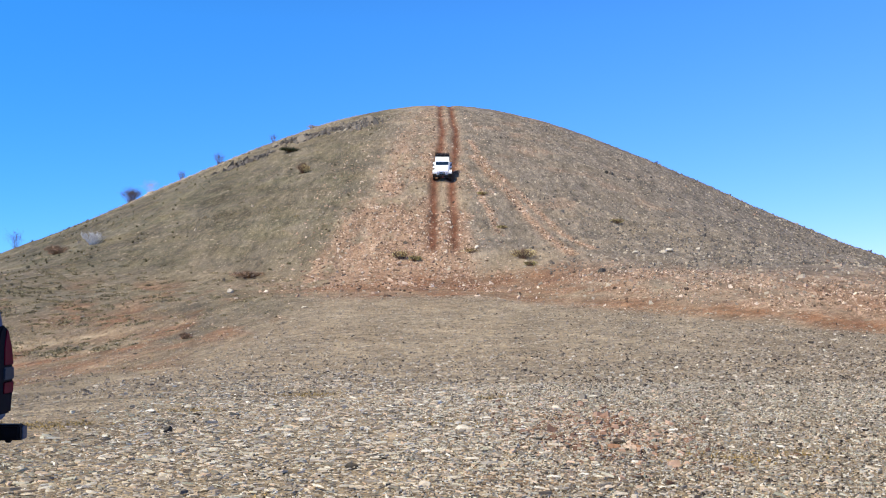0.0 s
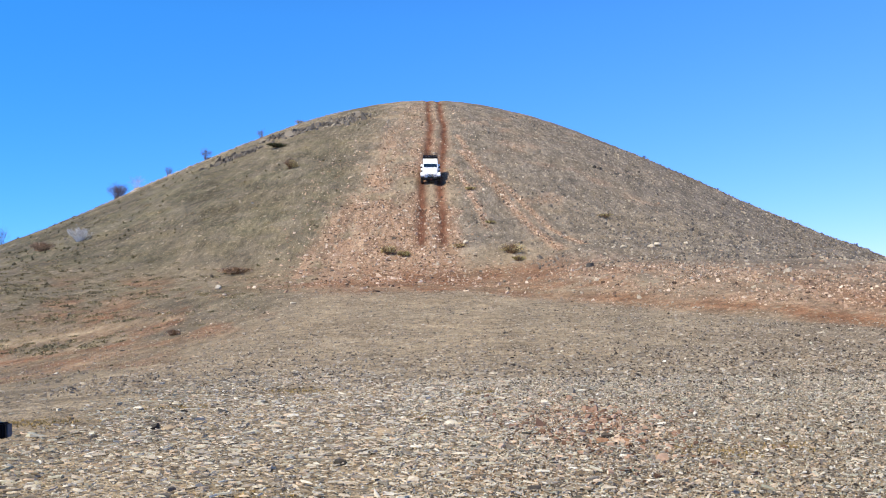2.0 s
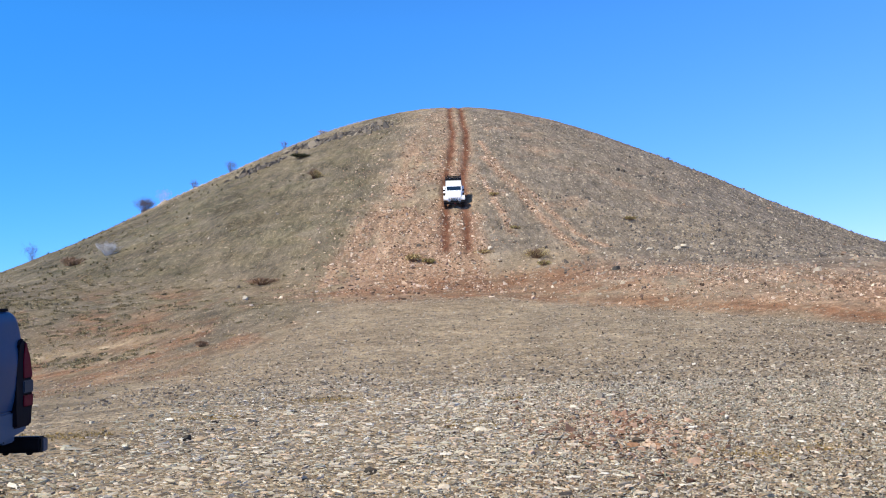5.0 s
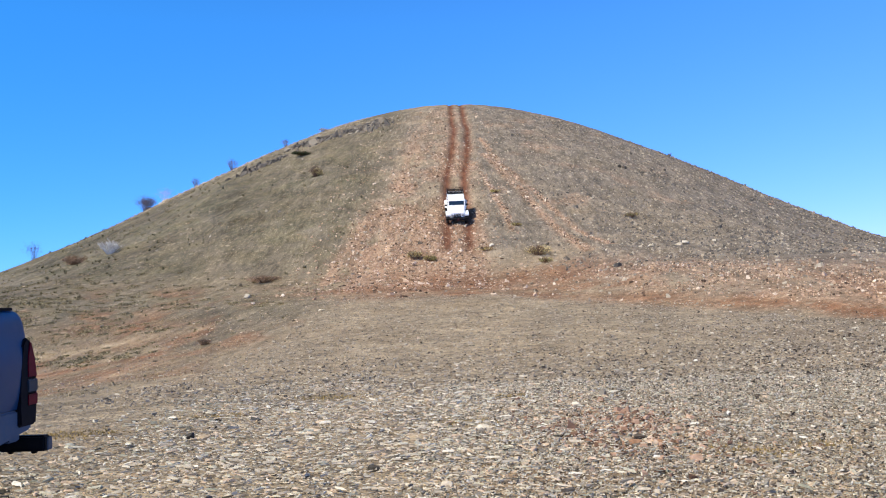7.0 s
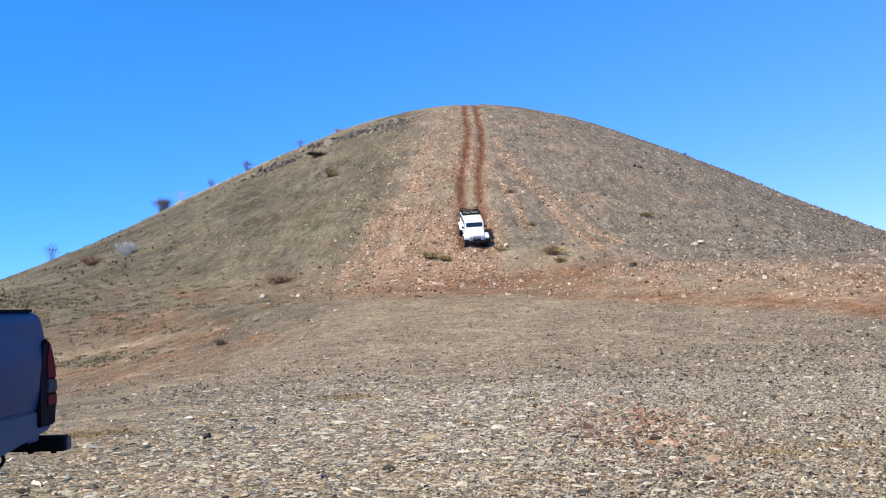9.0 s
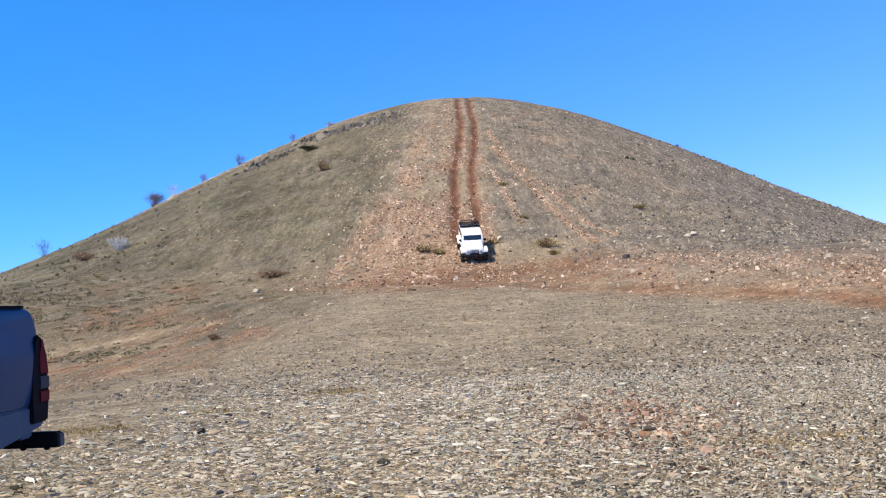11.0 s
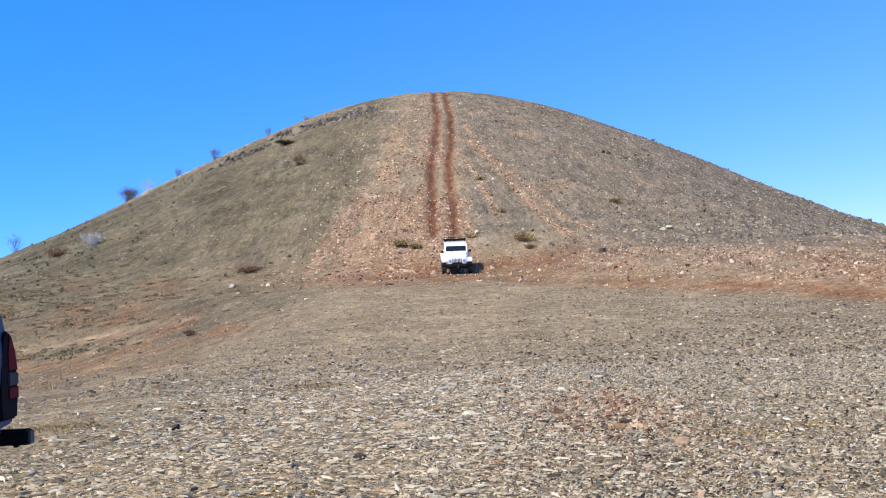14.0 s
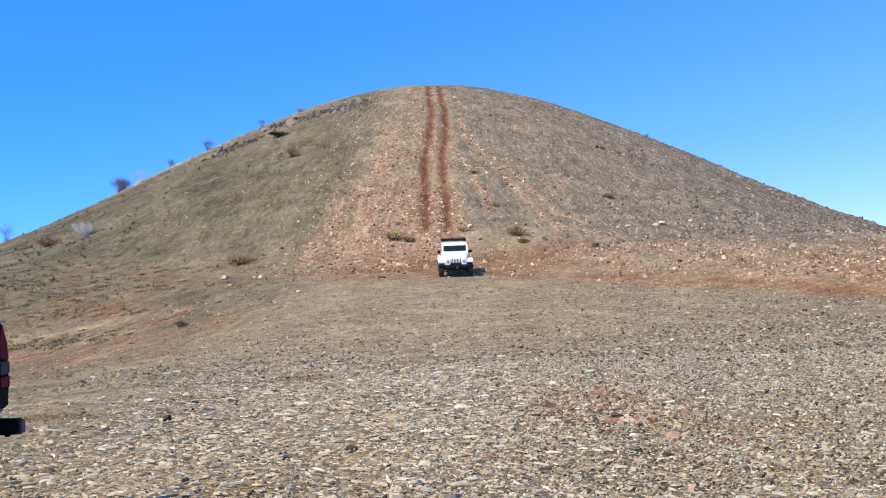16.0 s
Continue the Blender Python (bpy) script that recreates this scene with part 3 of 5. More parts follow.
def scatter_stones(base):
    rng = np.random.default_rng(5)
    # near shelf: thin splinters and plates of slate lying over one another
    for n, size, flat, tilt, sides in ((88000, 0.0225, 0.2, 0.16, 4), (17000, 0.043, 0.14, 0.1, 5)):
        y = 4.4 + 15.6 * rng.random(n) ** 0.88
        x = rng.uniform(-1, 1, n) * (1.5 + 0.62 * y)
        radius = np.clip(rng.lognormal(math.log(size), 0.45, n), 0.009, 0.12)
        radius = radius * (1 - 0.38 * ease(-0.5, 4, x))
        thin_out = 0.85 * moss(x, y) + 0.35 * red_patch(x, y) + ease(0.05, 0.25, rough(x, y, 2.4, 81)) * 0.45 + 0.92 * ease(-3.7, -5.4, x + 2.0 * rough(x, y, 2.0, 83)) * ease(8, 10, y) + 0.85 * ease(12.5, 20, y + 5 * rough(x, y, 3.0, 84))
        keep = rng.random(n) < 0.97 - thin_out
        dark = rng.random(n) < 0.1 + 0.5 * ease(0.5, 5.5, x + 3 * rough(x, y, 3.0, 87)) + 0.75 * ease(-2.4, -5.0, x)
        for some, mat, words in ((keep & ~dark, STONE, "flat grey and tan slate chips"), (keep & dark, DUSK_STONE, "flat dark grey slate chips")):
            litter("stone_litter", x[some], y[some], radius[some], rng, mat, base, words, flat=flat, tilt=tilt, sides=sides, long=0.27, jag=0.28, lift=0.04, swing=0.6)
    n = 45000
    y = 4.6 + 11.5 * rng.random(n) ** 0.85
    x = -0.5 + rng.random(n) * (2.0 + 0.62 * y)
    keep = rng.random(n) < 0.95 - 0.7 * moss(x, y)
    dark = rng.random(n) < 0.4
    radius = np.clip(rng.lognormal(math.log(0.015), 0.4, n), 0.008, 0.05)
    for some, mat, words in ((keep & ~dark, STONE, "fine grey and tan slate splinters"), (keep & dark, DUSK_STONE, "fine dark slate splinters")):
        litter("stone_litter", x[some], y[some], radius[some], rng, mat, base, words, flat=0.45, tilt=0.4, sides=4, long=0.34, jag=0.3, lift=0.02, swing=0.7)
    n = 4000
    x, y = rng.uniform(-9, 9, n), rng.uniform(-8, 4.6, n)
    litter("stone_litter", x, y, np.clip(rng.lognormal(math.log(0.03), 0.45, n), 0.012, 0.1), rng, STONE, base, "flat grey and tan slate chips", flat=0.24, tilt=0.14, sides=4, long=0.45, jag=0.3, lift=0.02)
    n = 800
    x, y = 1.85 + rng.normal(0, 0.6, n), 9.9 + rng.normal(0, 1.3, n)
    litter("stone_litter", x, y, np.clip(rng.lognormal(math.log(0.03), 0.5, n), 0.012, 0.1), rng, RUST_CHIP, base, "rusty red stone chips", flat=0.35, tilt=0.25, sides=5, long=0.6, jag=0.4, lift=0.03)
    # dark flakes and pale ones between the plates, thickest on the stony side
    for n, mat, words in ((23000, DARK_FLAKE, "small dark slate flakes"), (7000, STONE, "small pale slate flakes")):
        y = 6.0 + 34 * rng.random(n) ** 1.7
        x = (-0.35 + 0.95 * rng.random(n) ** 0.75) * (1.5 + y)
        keep = (rng.random(n) < (1 - 0.55 * ease(14, 28, y)) * (0.25 + 0.75 * ease(-0.1, 0.35, x / y + 0.3 * rough(x, y, 3.0, 86)))) & (past_bank(x, y) < 0) & (x > -6)
        radius = np.minimum(0.0012 * (3 + y), 0.03) * rng.lognormal(0, 0.4, n)
        litter("stone_litter", x[keep], y[keep], radius[keep], rng, mat, base, words, flat=0.4, tilt=0.3, sides=4, long=0.34, jag=0.35, lift=0.03, swing=0.5)
    # white chips scattered in the gully
    n = 1500
    x, y = rng.uniform(-32, -6, n), rng.uniform(20, 57, n)
    litter("stone_litter", x, y, np.clip(rng.lognormal(math.log(0.045), 0.35, n), 0.025, 0.09), rng, SCREE_STONE, base, "scattered pale stones in the gully", flat=0.35, tilt=0.35, sides=4, long=0.6, jag=0.45)
    # pale stones along the crest
    n = 150
    x = rng.uniform(-40, -26, n)
    y = 109.5 + 0.92 * (x + 42) + rng.normal(-0.6, 0.9, n)
    litter("stone_litter", x, y, np.clip(rng.lognormal(math.log(0.17), 0.4, n), 0.08, 0.4), rng, CREST_STONE, base, "pale weathered stones along the crest", flat=0.6, tilt=0.3, sides=5, long=0.6, jag=0.5)
    # long reach up to the foot of the hill
    n = 60000
    y = 14 + 33 * rng.random(n) ** 0.95
    x = rng.uniform(-1, 1, n) * (2 + 0.6 * y)
    radius = np.clip(rng.lognormal(math.log(0.034), 0.45, n), 0.014, 0.12)
    keep = (rng.random(n) < np.where(x > -7 - 2 * rough(x, y, 3.0, 85), 0.75 + 0.2 * ease(0, 10, x), 0.14)) & (past_bank(x, y) < 1)
    litter("stone_litter", x[keep], y[keep], radius[keep], rng, DULL_STONE, base, "scattered small dusty stones", flat=0.28, tilt=0.2, sides=4, long=0.5, jag=0.35, lift=0.02)
    # scree beside the wheel tracks
    n = 34000
    x, y = rng.uniform(-12, 5, n), rng.uniform(46, 125, n)
    scree, grass, clay, rut, straw, shale = zones(x, y)
    keep = rng.random(n) < (0.12 + 0.8 * scree) * (0.45 + 0.55 * ease(100, 72, y)) * (0.45 + 0.55 * ease(54, 60, y)) - 0.8 * rut
    x, y = x[keep], y[keep]
    radius = np.clip(rng.lognormal(math.log(0.078), 0.48, len(x)), 0.03, 0.28)
    litter("scree", x, y, radius, rng, SCREE_STONE, base, "loose pale tan scree stones", flat=0.45, tilt=0.35, sides=4, jag=0.4, long=0.45, swing=0.6)
    # apron and flanks
    n = 70000
    x, y = rng.uniform(-45, 62, n), rng.uniform(36, 125, n)
    scree, grass, clay, rut, straw, shale = zones(x, y)
    chance = (0.09 + 0.75 * scree * (1 - 0.6 * clay) + 0.15 * clay * ease(-9, -5, x) + 0.5 * shale - 0.045 * grass - 0.6 * rut) * ease(-1, 1, past_bank(x, y))
    keep = rng.random(n) < chance
    x, y, s = x[keep], y[keep], (scree + clay)[keep]
    radius = np.clip(rng.lognormal(math.log(0.06), 0.5, len(x)), 0.03, 0.22)
    light = rng.random(len(x)) < 0.04 + 0.45 * s
    litter("scree", x[light], y[light], radius[light], rng, SCREE_STONE, base, "loose pale tan scree stones", flat=0.7, tilt=0.35, sides=4, jag=0.5)
    litter("scree", x[~light], y[~light], radius[~light], rng, DULL_STONE, base, "loose grey shale stones", flat=0.6, tilt=0.35, sides=4, jag=0.5)
    # grey stones on the slope beside the tracks
    n = 11000
    x, y = rng.uniform(1.5, 26, n), rng.uniform(55, 112, n)
    keep = rng.random(n) < 0.35 + 0.9 * rough(x, y, 3.0, 93)
    radius = np.clip(rng.lognormal(math.log(0.06), 0.45, keep.sum()), 0.03, 0.2)
    litter("scree", x[keep], y[keep], radius, rng, DULL_STONE, base, "loose grey shale stones", flat=0.5, tilt=0.35, sides=4, jag=0.45, long=0.5, swing=0.7)
    # pale streaks running down beside the tracks
    n = 16000
    x, y = rng.uniform(2.2, 12.5, n), rng.uniform(58, 102, n)
    keep = rng.random(n) < 0.8 * ease(0.35, 0.9, zones(x, y)[0])
    radius = np.clip(rng.lognormal(math.log(0.075), 0.45, keep.sum()), 0.03, 0.22)
    litter("scree", x[keep], y[keep], radius, rng, SCREE_STONE, base, "pale stones in the old wheel streaks", flat=0.6, tilt=0.35, sides=4, jag=0.5)
    # stones on the red bank
    n = 30000
    x = rng.uniform(1, 30, n)
    y = 45.5 - 1.18 * np.clip(x - 2, 0, 17) + 15 * rng.random(n) ** 1.2 + rng.normal(0, 0.8, n)
    keep = rng.random(n) < np.clip(0.5 + 1.6 * rough(x, y, 2.2, 97), 0, 1) * (0.12 + 0.88 * ease(1.5, 4.5, past_bank(x, y))) * (0.2 + 0.8 * ease(6, 13, x))
    radius = np.clip(rng.lognormal(math.log(0.04), 0.5, keep.sum()), 0.018, 0.17)
    litter("scree", x[keep], y[keep], radius, rng, SCREE_STONE, base, "pale stones on the red bank", flat=0.6, tilt=0.35, sides=4, jag=0.5)
    # darker blocks high on the far flank
    n = 30000
    x, y = rng.uniform(7, 62, n), rng.uniform(50, 125, n)
    keep = rng.random(n) < ease(-0.1, 0.25, rough(x, y, 7.0, 91) + 0.1 - 0.2 * ease(20, 9, x))
    radius = np.clip(rng.lognormal(math.log(0.07), 0.45, keep.sum()), 0.03, 0.28)
    litter("boulders", x[keep], y[keep], radius, rng, DARK_ROCK, base, "dark shale blocks on the hillside", flat=0.8, tilt=0.4)


def slabs(base):
    """The larger slabs near by, each an object of its own."""
    rng = np.random.default_rng(9)
    kinds = []
    for k in range(10):
        co, walls, tops = shards(np.zeros(1), np.zeros(1), np.array([1.0]), rng, flat=0.26, tilt=0.1, sides=5, jag=0.4, long=0.6)
        co[:, 2] -= float(ground(0, 0))
        me = bpy.data.meshes.new("stone")
        bulk_mesh(me, co, walls, tops)
        me.materials.append(STONE_ONE)
        kinds.append(me)
    for k in range(300):
        y = 5.4 + 8.5 * rng.random() ** 0.8
        x = rng.uniform(-1, 1) * (0.8 + 0.58 * y)
        s = float(np.clip(rng.lognormal(math.log(0.053), 0.38), 0.032, 0.12)) * float(1 - 0.35 * ease(-0.5, 3, x))
        ob = new("stone", kinds[k % 10])
        ob.parent = base
        ob.matrix_basis = Matrix.LocRotScale((x, y, float(ground(x, y)) + 0.01), Euler((rng.normal(0, 0.12), rng.normal(0, 0.12), rng.uniform(0, 6.28))), (s, s * rng.uniform(0.7, 1), s))


# ---- building blocks ----
def part(name, bm, mat, parent=None, label="", smooth=True):
    me = bpy.data.meshes.new(name)
    bmesh.ops.recalc_face_normals(bm, faces=bm.faces)
    bm.to_mesh(me)
    bm.free()
    me.materials.append(mat)
    if smooth:
        me.polygons.foreach_set("use_smooth", [True] * len(me.polygons))
        me.set_sharp_from_angle(angle=radians(35))
    ob = new(name, me)
    ob.parent = parent
    return tagged(ob, label)


def thing(name, m, label, category, group=""):
    ob = new(name)
    ob.matrix_basis = m
    return tagged(ob, label, category, group)


def soften(bm, faces_from, width, segments=2):
    if width > 0:
        edges = list({e for f in faces_from for e in f.edges})
        bmesh.ops.bevel(bm, geom=edges, offset=width, segments=segments, affect="EDGES", clamp_overlap=True)


def box(bm, cx, cy, cz, sx, sy, sz, edge=0.0, m=None):
    start = set(bm.faces)
    m = m or Matrix()
    bmesh.ops.create_cube(bm, size=1, matrix=m @ Matrix.Translation((cx, cy, cz)) @ Matrix.Diagonal((sx, sy, sz, 1)))
    soften(bm, [f for f in bm.faces if f not in start], edge)
    return bm


def prism(bm, outline, x0, x1, edge=0.0, pinch=1.0, above=1e9):
    """A side outline of (y, z) drawn out from x0 to x1; what lies above a height is pinched towards x = 0."""
    start = set(bm.faces)
    rows = []
    for x in (x0, x1):
        rows.append([bm.verts.new((x * (pinch if z > above else 1), y, z)) for y, z in outline])
    n = len(outline)
    bm.faces.new(rows[0])
    bm.faces.new(rows[1][::-1])
    for k in range(n):
        bm.faces.new((rows[0][k], rows[1][k], rows[1][(k + 1) % n], rows[0][(k + 1) % n]))
    soften(bm, [f for f in bm.faces if f not in start], edge)
    return bm


def rod(bm, a, b_, r0, r1=None, sides=10):
    a, b_ = Vector(a), Vector(b_)
    d = b_ - a
    m = Matrix.Translation((a + b_) / 2) @ d.to_track_quat("Z", "Y").to_matrix().to_4x4()
    bmesh.ops.create_cone(bm, cap_ends=True, segments=sides, radius1=r0, radius2=r0 if r1 is None else r1, depth=d.length, matrix=m)
    return bm


def lathe_x(bm, outline, sides=32):
    """Turns an outline of (x, radius) about the x axis."""
    rings = [[bm.verts.new((x, r * math.cos(2 * math.pi * k / sides), r * math.sin(2 * math.pi * k / sides))) for k in range(sides)] for x, r in outline]
    for a, b_ in zip(rings, rings[1:]):
        for k in range(sides):
            bm.faces.new((a[k], a[(k + 1) % sides], b_[(k + 1) % sides], b_[k]))
    bm.faces.new(rings[0])
    bm.faces.new(rings[-1][::-1])
    return bm


def ring(bm, m, radius, thick, sides=20, tube=8):
    rows = []
    for i in range(sides):
        a = 2 * math.pi * i / sides
        rows.append([bm.verts.new(m @ Vector(((radius + thick * math.cos(2 * math.pi * j / tube)) * math.cos(a), (radius + thick * math.cos(2 * math.pi * j / tube)) * math.sin(a), thick * math.sin(2 * math.pi * j / tube)))) for j in range(tube)])
    for i in range(sides):
        for j in range(tube):
            bm.faces.new((rows[i][j], rows[(i + 1) % sides][j], rows[(i + 1) % sides][(j + 1) % tube], rows[i][(j + 1) % tube]))
    return bm


def wheel(parent, x, y, r, width, rim_mat):
    """A wheel on its axle, with an outer face on both sides, tread blocks and a rim."""
    hub = new("wheel")
    hub.parent = parent
    hub.matrix_basis = pose(x, y, r)
    w = width / 2
    bm = lathe_x(bmesh.new(), [(-w * 0.8, r * 0.58), (-w, r * 0.72), (-w, r * 0.88), (-w * 0.85, r * 0.96), (w * 0.85, r * 0.96), (w, r * 0.88), (w, r * 0.72), (w * 0.8, r * 0.58)])
    for k in range(22):
        a = 2 * math.pi * k / 22
        turn = Matrix.Rotation(a, 4, "X")
        box(bm, (-1) ** k * w * 0.45, 0, r * 0.965, w * 0.95, r * 0.17, r * 0.07, m=turn)
    part("tyre", bm, RUBBER, hub, "dusty black off-road tyre")
    bm = lathe_x(bmesh.new(), [(-w * 0.75, r * 0.2), (-w * 0.5, r * 0.5), (-w * 0.82, r * 0.59), (w * 0.82, r * 0.59), (w * 0.5, r * 0.5), (w * 0.75, r * 0.2)], 24)
    for side in (-1, 1):
        for k in range(5):
            turn = Matrix.Rotation(2 * math.pi * k / 5, 4, "X")
            box(bm, side * w * 0.72, 0, r * 0.36, w * 0.22, r * 0.16, r * 0.42, m=turn)
    part("rim", bm, rim_mat, hub, "steel rim")
    return hub


# ---- the white off-roader ----
def off_roader():
    car = thing("off_roader", Matrix(), "white boxy off-road car with black roof rack and winch bumper", "car")
    for s in (-1, 1):
        part("sill", prism(bmesh.new(), [(-0.6, 0.52), (1.15, 0.52), (1.15, 0.6), (-0.6, 0.6)], s * 0.66, s * 0.78, 0.02), BLACK, car)
    b = prism(bmesh.new(), [(-0.58, 0.55), (1.2, 0.55), (1.3, 0.84), (2.1, 0.86), (2.42, 0.66), (2.46, 1.2), (-0.56, 1.22)], -0.74, 0.74, 0.03)
    body = part("body", b, WHITE_PAINT, car, "white tub with doors")
    for s in (-1, 1):
        d = part("door", box(bmesh.new(), s * 0.742, -0.02, 0.9, 0.03, 0.95, 0.56, 0.02), WHITE_PAINT, body)
        part("door_handle", box(bmesh.new(), s * 0.765, 0.36, 1.06, 0.03, 0.15, 0.035, 0.01), BLACK, d)
    bm = prism(bmesh.new(), [(-1.70, 0.66), (-1.72, 1.02), (-1.62, 1.11), (-1.2, 1.19), (-0.48, 1.3), (-0.48, 0.66)], -0.6, 0.6, 0.04)
    hood = part("hood", bm, WHITE_PAINT, car, "white bonnet with a raised centre")
    part("bulge", prism(bmesh.new(), [(-1.55, 1.1), (-1.5, 1.155), (-0.6, 1.315), (-0.55, 1.26)], -0.26, 0.26, 0.02), WHITE_PAINT, hood)
    for s in (-1, 1):
        part("latch", box(bmesh.new(), s * 0.61, -1.45, 1.03, 0.03, 0.06, 0.09, 0.008), BLACK, hood)
    g = part("grille", prism(bmesh.new(), [(-1.76, 0.62), (-1.77, 1.0), (-1.74, 1.07), (-1.68, 1.08), (-1.68, 0.62)], -0.58, 0.58, 0.02), WHITE_PAINT, car, "white grille with seven slots")
    # the shade inside each slot is a dark bar set on the grille
    for k in range(7):
        part("slot", box(bmesh.new(), (k - 3) * 0.085, -1.768, 0.84, 0.045, 0.02, 0.27, 0.008), SHADE, g)
    for s in (-1, 1):
        part("headlight", lens(s * 0.43, -1.775, 0.86, 0.09), LENS_CLEAR, g, "round clear headlight")
        part("indicator", lens(s * 0.77, -1.72, 0.86, 0.035), LENS_AMBER, car, "small amber indicator")
    front = [(-1.78, 0.78), (-1.75, 0.92), (-1.62, 0.98), (-1.0, 0.99), (-0.8, 0.93), (-0.58, 0.66), (-0.62, 0.6), (-0.84, 0.84), (-1.03, 0.9), (-1.58, 0.9), (-1.68, 0.84), (-1.7, 0.74)]
    rear = [(0.5 - y, z) for y, z in front]
    for s in (-1, 1):
        for outline in (front, rear):
            part("fender", prism(bmesh.new(), outline, s * 0.58, s * 0.935, 0.02), WHITE_PAINT, car, "white wheel arch flare")
    # windscreen and hard top
    w = part("windscreen_frame", prism(bmesh.new(), [(-0.56, 1.2), (-0.34, 1.68), (-0.26, 1.68), (-0.46, 1.2)], -0.72, 0.72, 0.02), WHITE_PAINT, car)
    tilt = Matrix.Translation((0, -0.442, 1.475)) @ Matrix.Rotation(-math.atan2(0.22, 0.48), 4, "X")
    part("windscreen", box(bmesh.new(), 0, 0, 0, 1.24, 0.02, 0.33, 0.008, m=tilt), GLASS_DARK, w, "dark windscreen")
    for s in (-0.3, 0.25):
        bm = bmesh.new()
        rod(bm, (s, -0.535, 1.3), (s + 0.24, -0.49, 1.39), 0.008, sides=6)
        part("wiper", bm, BLACK, w)
    top = part("hard_top", prism(bmesh.new(), [(-0.36, 1.2), (-0.33, 1.66), (-0.24, 1.735), (0.6, 1.76), (2.34, 1.74), (2.42, 1.66), (2.46, 1.2)], -0.725, 0.725, 0.04, 0.95, 1.5), WHITE_PAINT, car, "white hard top")
    for s in (-1, 1):
        part("side_window", prism(bmesh.new(), [(-0.22, 1.26), (-0.16, 1.6), (0.42, 1.62), (0.42, 1.26)], s * 0.70, s * 0.735, 0.01), GLASS_DARK, top)
        part("side_window", prism(bmesh.new(), [(0.56, 1.28), (0.56, 1.6), (1.2, 1.6), (1.2, 1.28)], s * 0.70, s * 0.735, 0.01), GLASS_DARK, top)
    for s in (-1, 1):
        part("side_window", prism(bmesh.new(), [(1.34, 1.3), (1.34, 1.6), (2.24, 1.6), (2.28, 1.3)], s * 0.70, s * 0.735, 0.01), GLASS_DARK, top)
        d = part("door", box(bmesh.new(), s * 0.742, 0.86, 0.9, 0.03, 0.7, 0.56, 0.02), WHITE_PAINT, body)
        part("door_handle", box(bmesh.new(), s * 0.765, 1.1, 1.06, 0.03, 0.15, 0.035, 0.01), BLACK, d)
    part("rear_window", box(bmesh.new(), 0, 2.455, 1.44, 1.05, 0.02, 0.34, 0.01), GLASS_DARK, top)
    # roof rack
    rack = part("roof_rack", rack_frame(), BLACK_STEEL, car, "black steel roof rack basket")
    for k in range(6):
        part("slat", box(bmesh.new(), 0, 1.26 + 0.22 * k, 1.825, 1.34, 0.12, 0.02, 0.005), BLACK_STEEL, rack)
    part("front_panel", box(bmesh.new(), 0, 1.12, 1.875, 1.4, 0.03, 0.12, 0.008), BLACK_STEEL, rack, "black mesh front panel")
    for s in (-1, 1):
        for y in (1.3, 1.8, 2.28):
            part("foot", box(bmesh.new(), s * 0.62, y, 1.775, 0.04, 0.05, 0.11, 0.006), BLACK_STEEL, rack)
    # bumper, winch and lamps
    bm = prism(bmesh.new(), [(-1.79, 0.44), (-1.98, 0.46), (-2.03, 0.52), (-2.03, 0.63), (-1.97, 0.68), (-1.79, 0.68)], -0.64, 0.64, 0.015)
    for s in (-1, 1):
        prism(bm, [(-1.74, 0.5), (-1.95, 0.51), (-1.96, 0.65), (-1.74, 0.68)], s * 0.63, s * 0.92, 0.015)
    bump_ = part("front_bumper", bm, BLACK_STEEL, car, "black steel winch bumper")
    bm = bmesh.new()
    rod(bm, (-0.2, -1.88, 0.7), (0.2, -1.88, 0.7), 0.07, sides=16)
    box(bm, -0.25, -1.88, 0.69, 0.12, 0.16, 0.14, 0.02)
    box(bm, 0.25, -1.88, 0.69, 0.12, 0.16, 0.14, 0.02)
    part("winch", bm, BLACK_STEEL, bump_, "black winch drum")
    bm = ring(bmesh.new(), pose(0.06, -2.05, 0.5, 90, 0, 0), 0.045, 0.018)
    box(bm, 0.06, -2.04, 0.6, 0.05, 0.03, 0.12, 0.01)
    part("tow_hook", bm, RED_HOOK, bump_, "red hook")
    for s in (-1, 1):
        part("fog_lamp", lens(s * 0.46, -2.03, 0.58, 0.045), LENS_SHADED, bump_)
        part("tow_loop", ring(bmesh.new(), pose(s * 0.3, -2.03, 0.5, 0, 90, 0), 0.04, 0.014), BLACK_STEEL, bump_)
        bm = box(bmesh.new(), s * 0.86, -0.4, 1.3, 0.18, 0.07, 0.15, 0.025)
        rod(bm, (s * 0.72, -0.4, 1.22), (s * 0.85, -0.4, 1.26), 0.018, sides=8)
        part("mirror", bm, BLACK, car, "black door mirror")
        part("tail_lamp", box(bmesh.new(), s * 0.66, 2.47, 0.98, 0.11, 0.06, 0.2, 0.015), LENS_RED, car)
    part("rear_bumper", box(bmesh.new(), 0, 2.54, 0.58, 1.5, 0.16, 0.16, 0.03), BLACK_STEEL, car)
    bm = bmesh.new()
    for y in (-1.21, 1.71):
        rod(bm, (-0.72, y, 0.39), (0.72, y, 0.39), 0.05)
        box(bm, 0.1, y, 0.39, 0.26, 0.24, 0.24, 0.06)
    for s in (-1, 1):
        box(bm, s * 0.36, 0.25, 0.52, 0.09, 4.0, 0.12, 0.01)
    box(bm, 0, 0.25, 0.6, 1.15, 3.8, 0.12, 0.02)
    part("chassis", bm, SHADE, car, "dark underbody with axles")
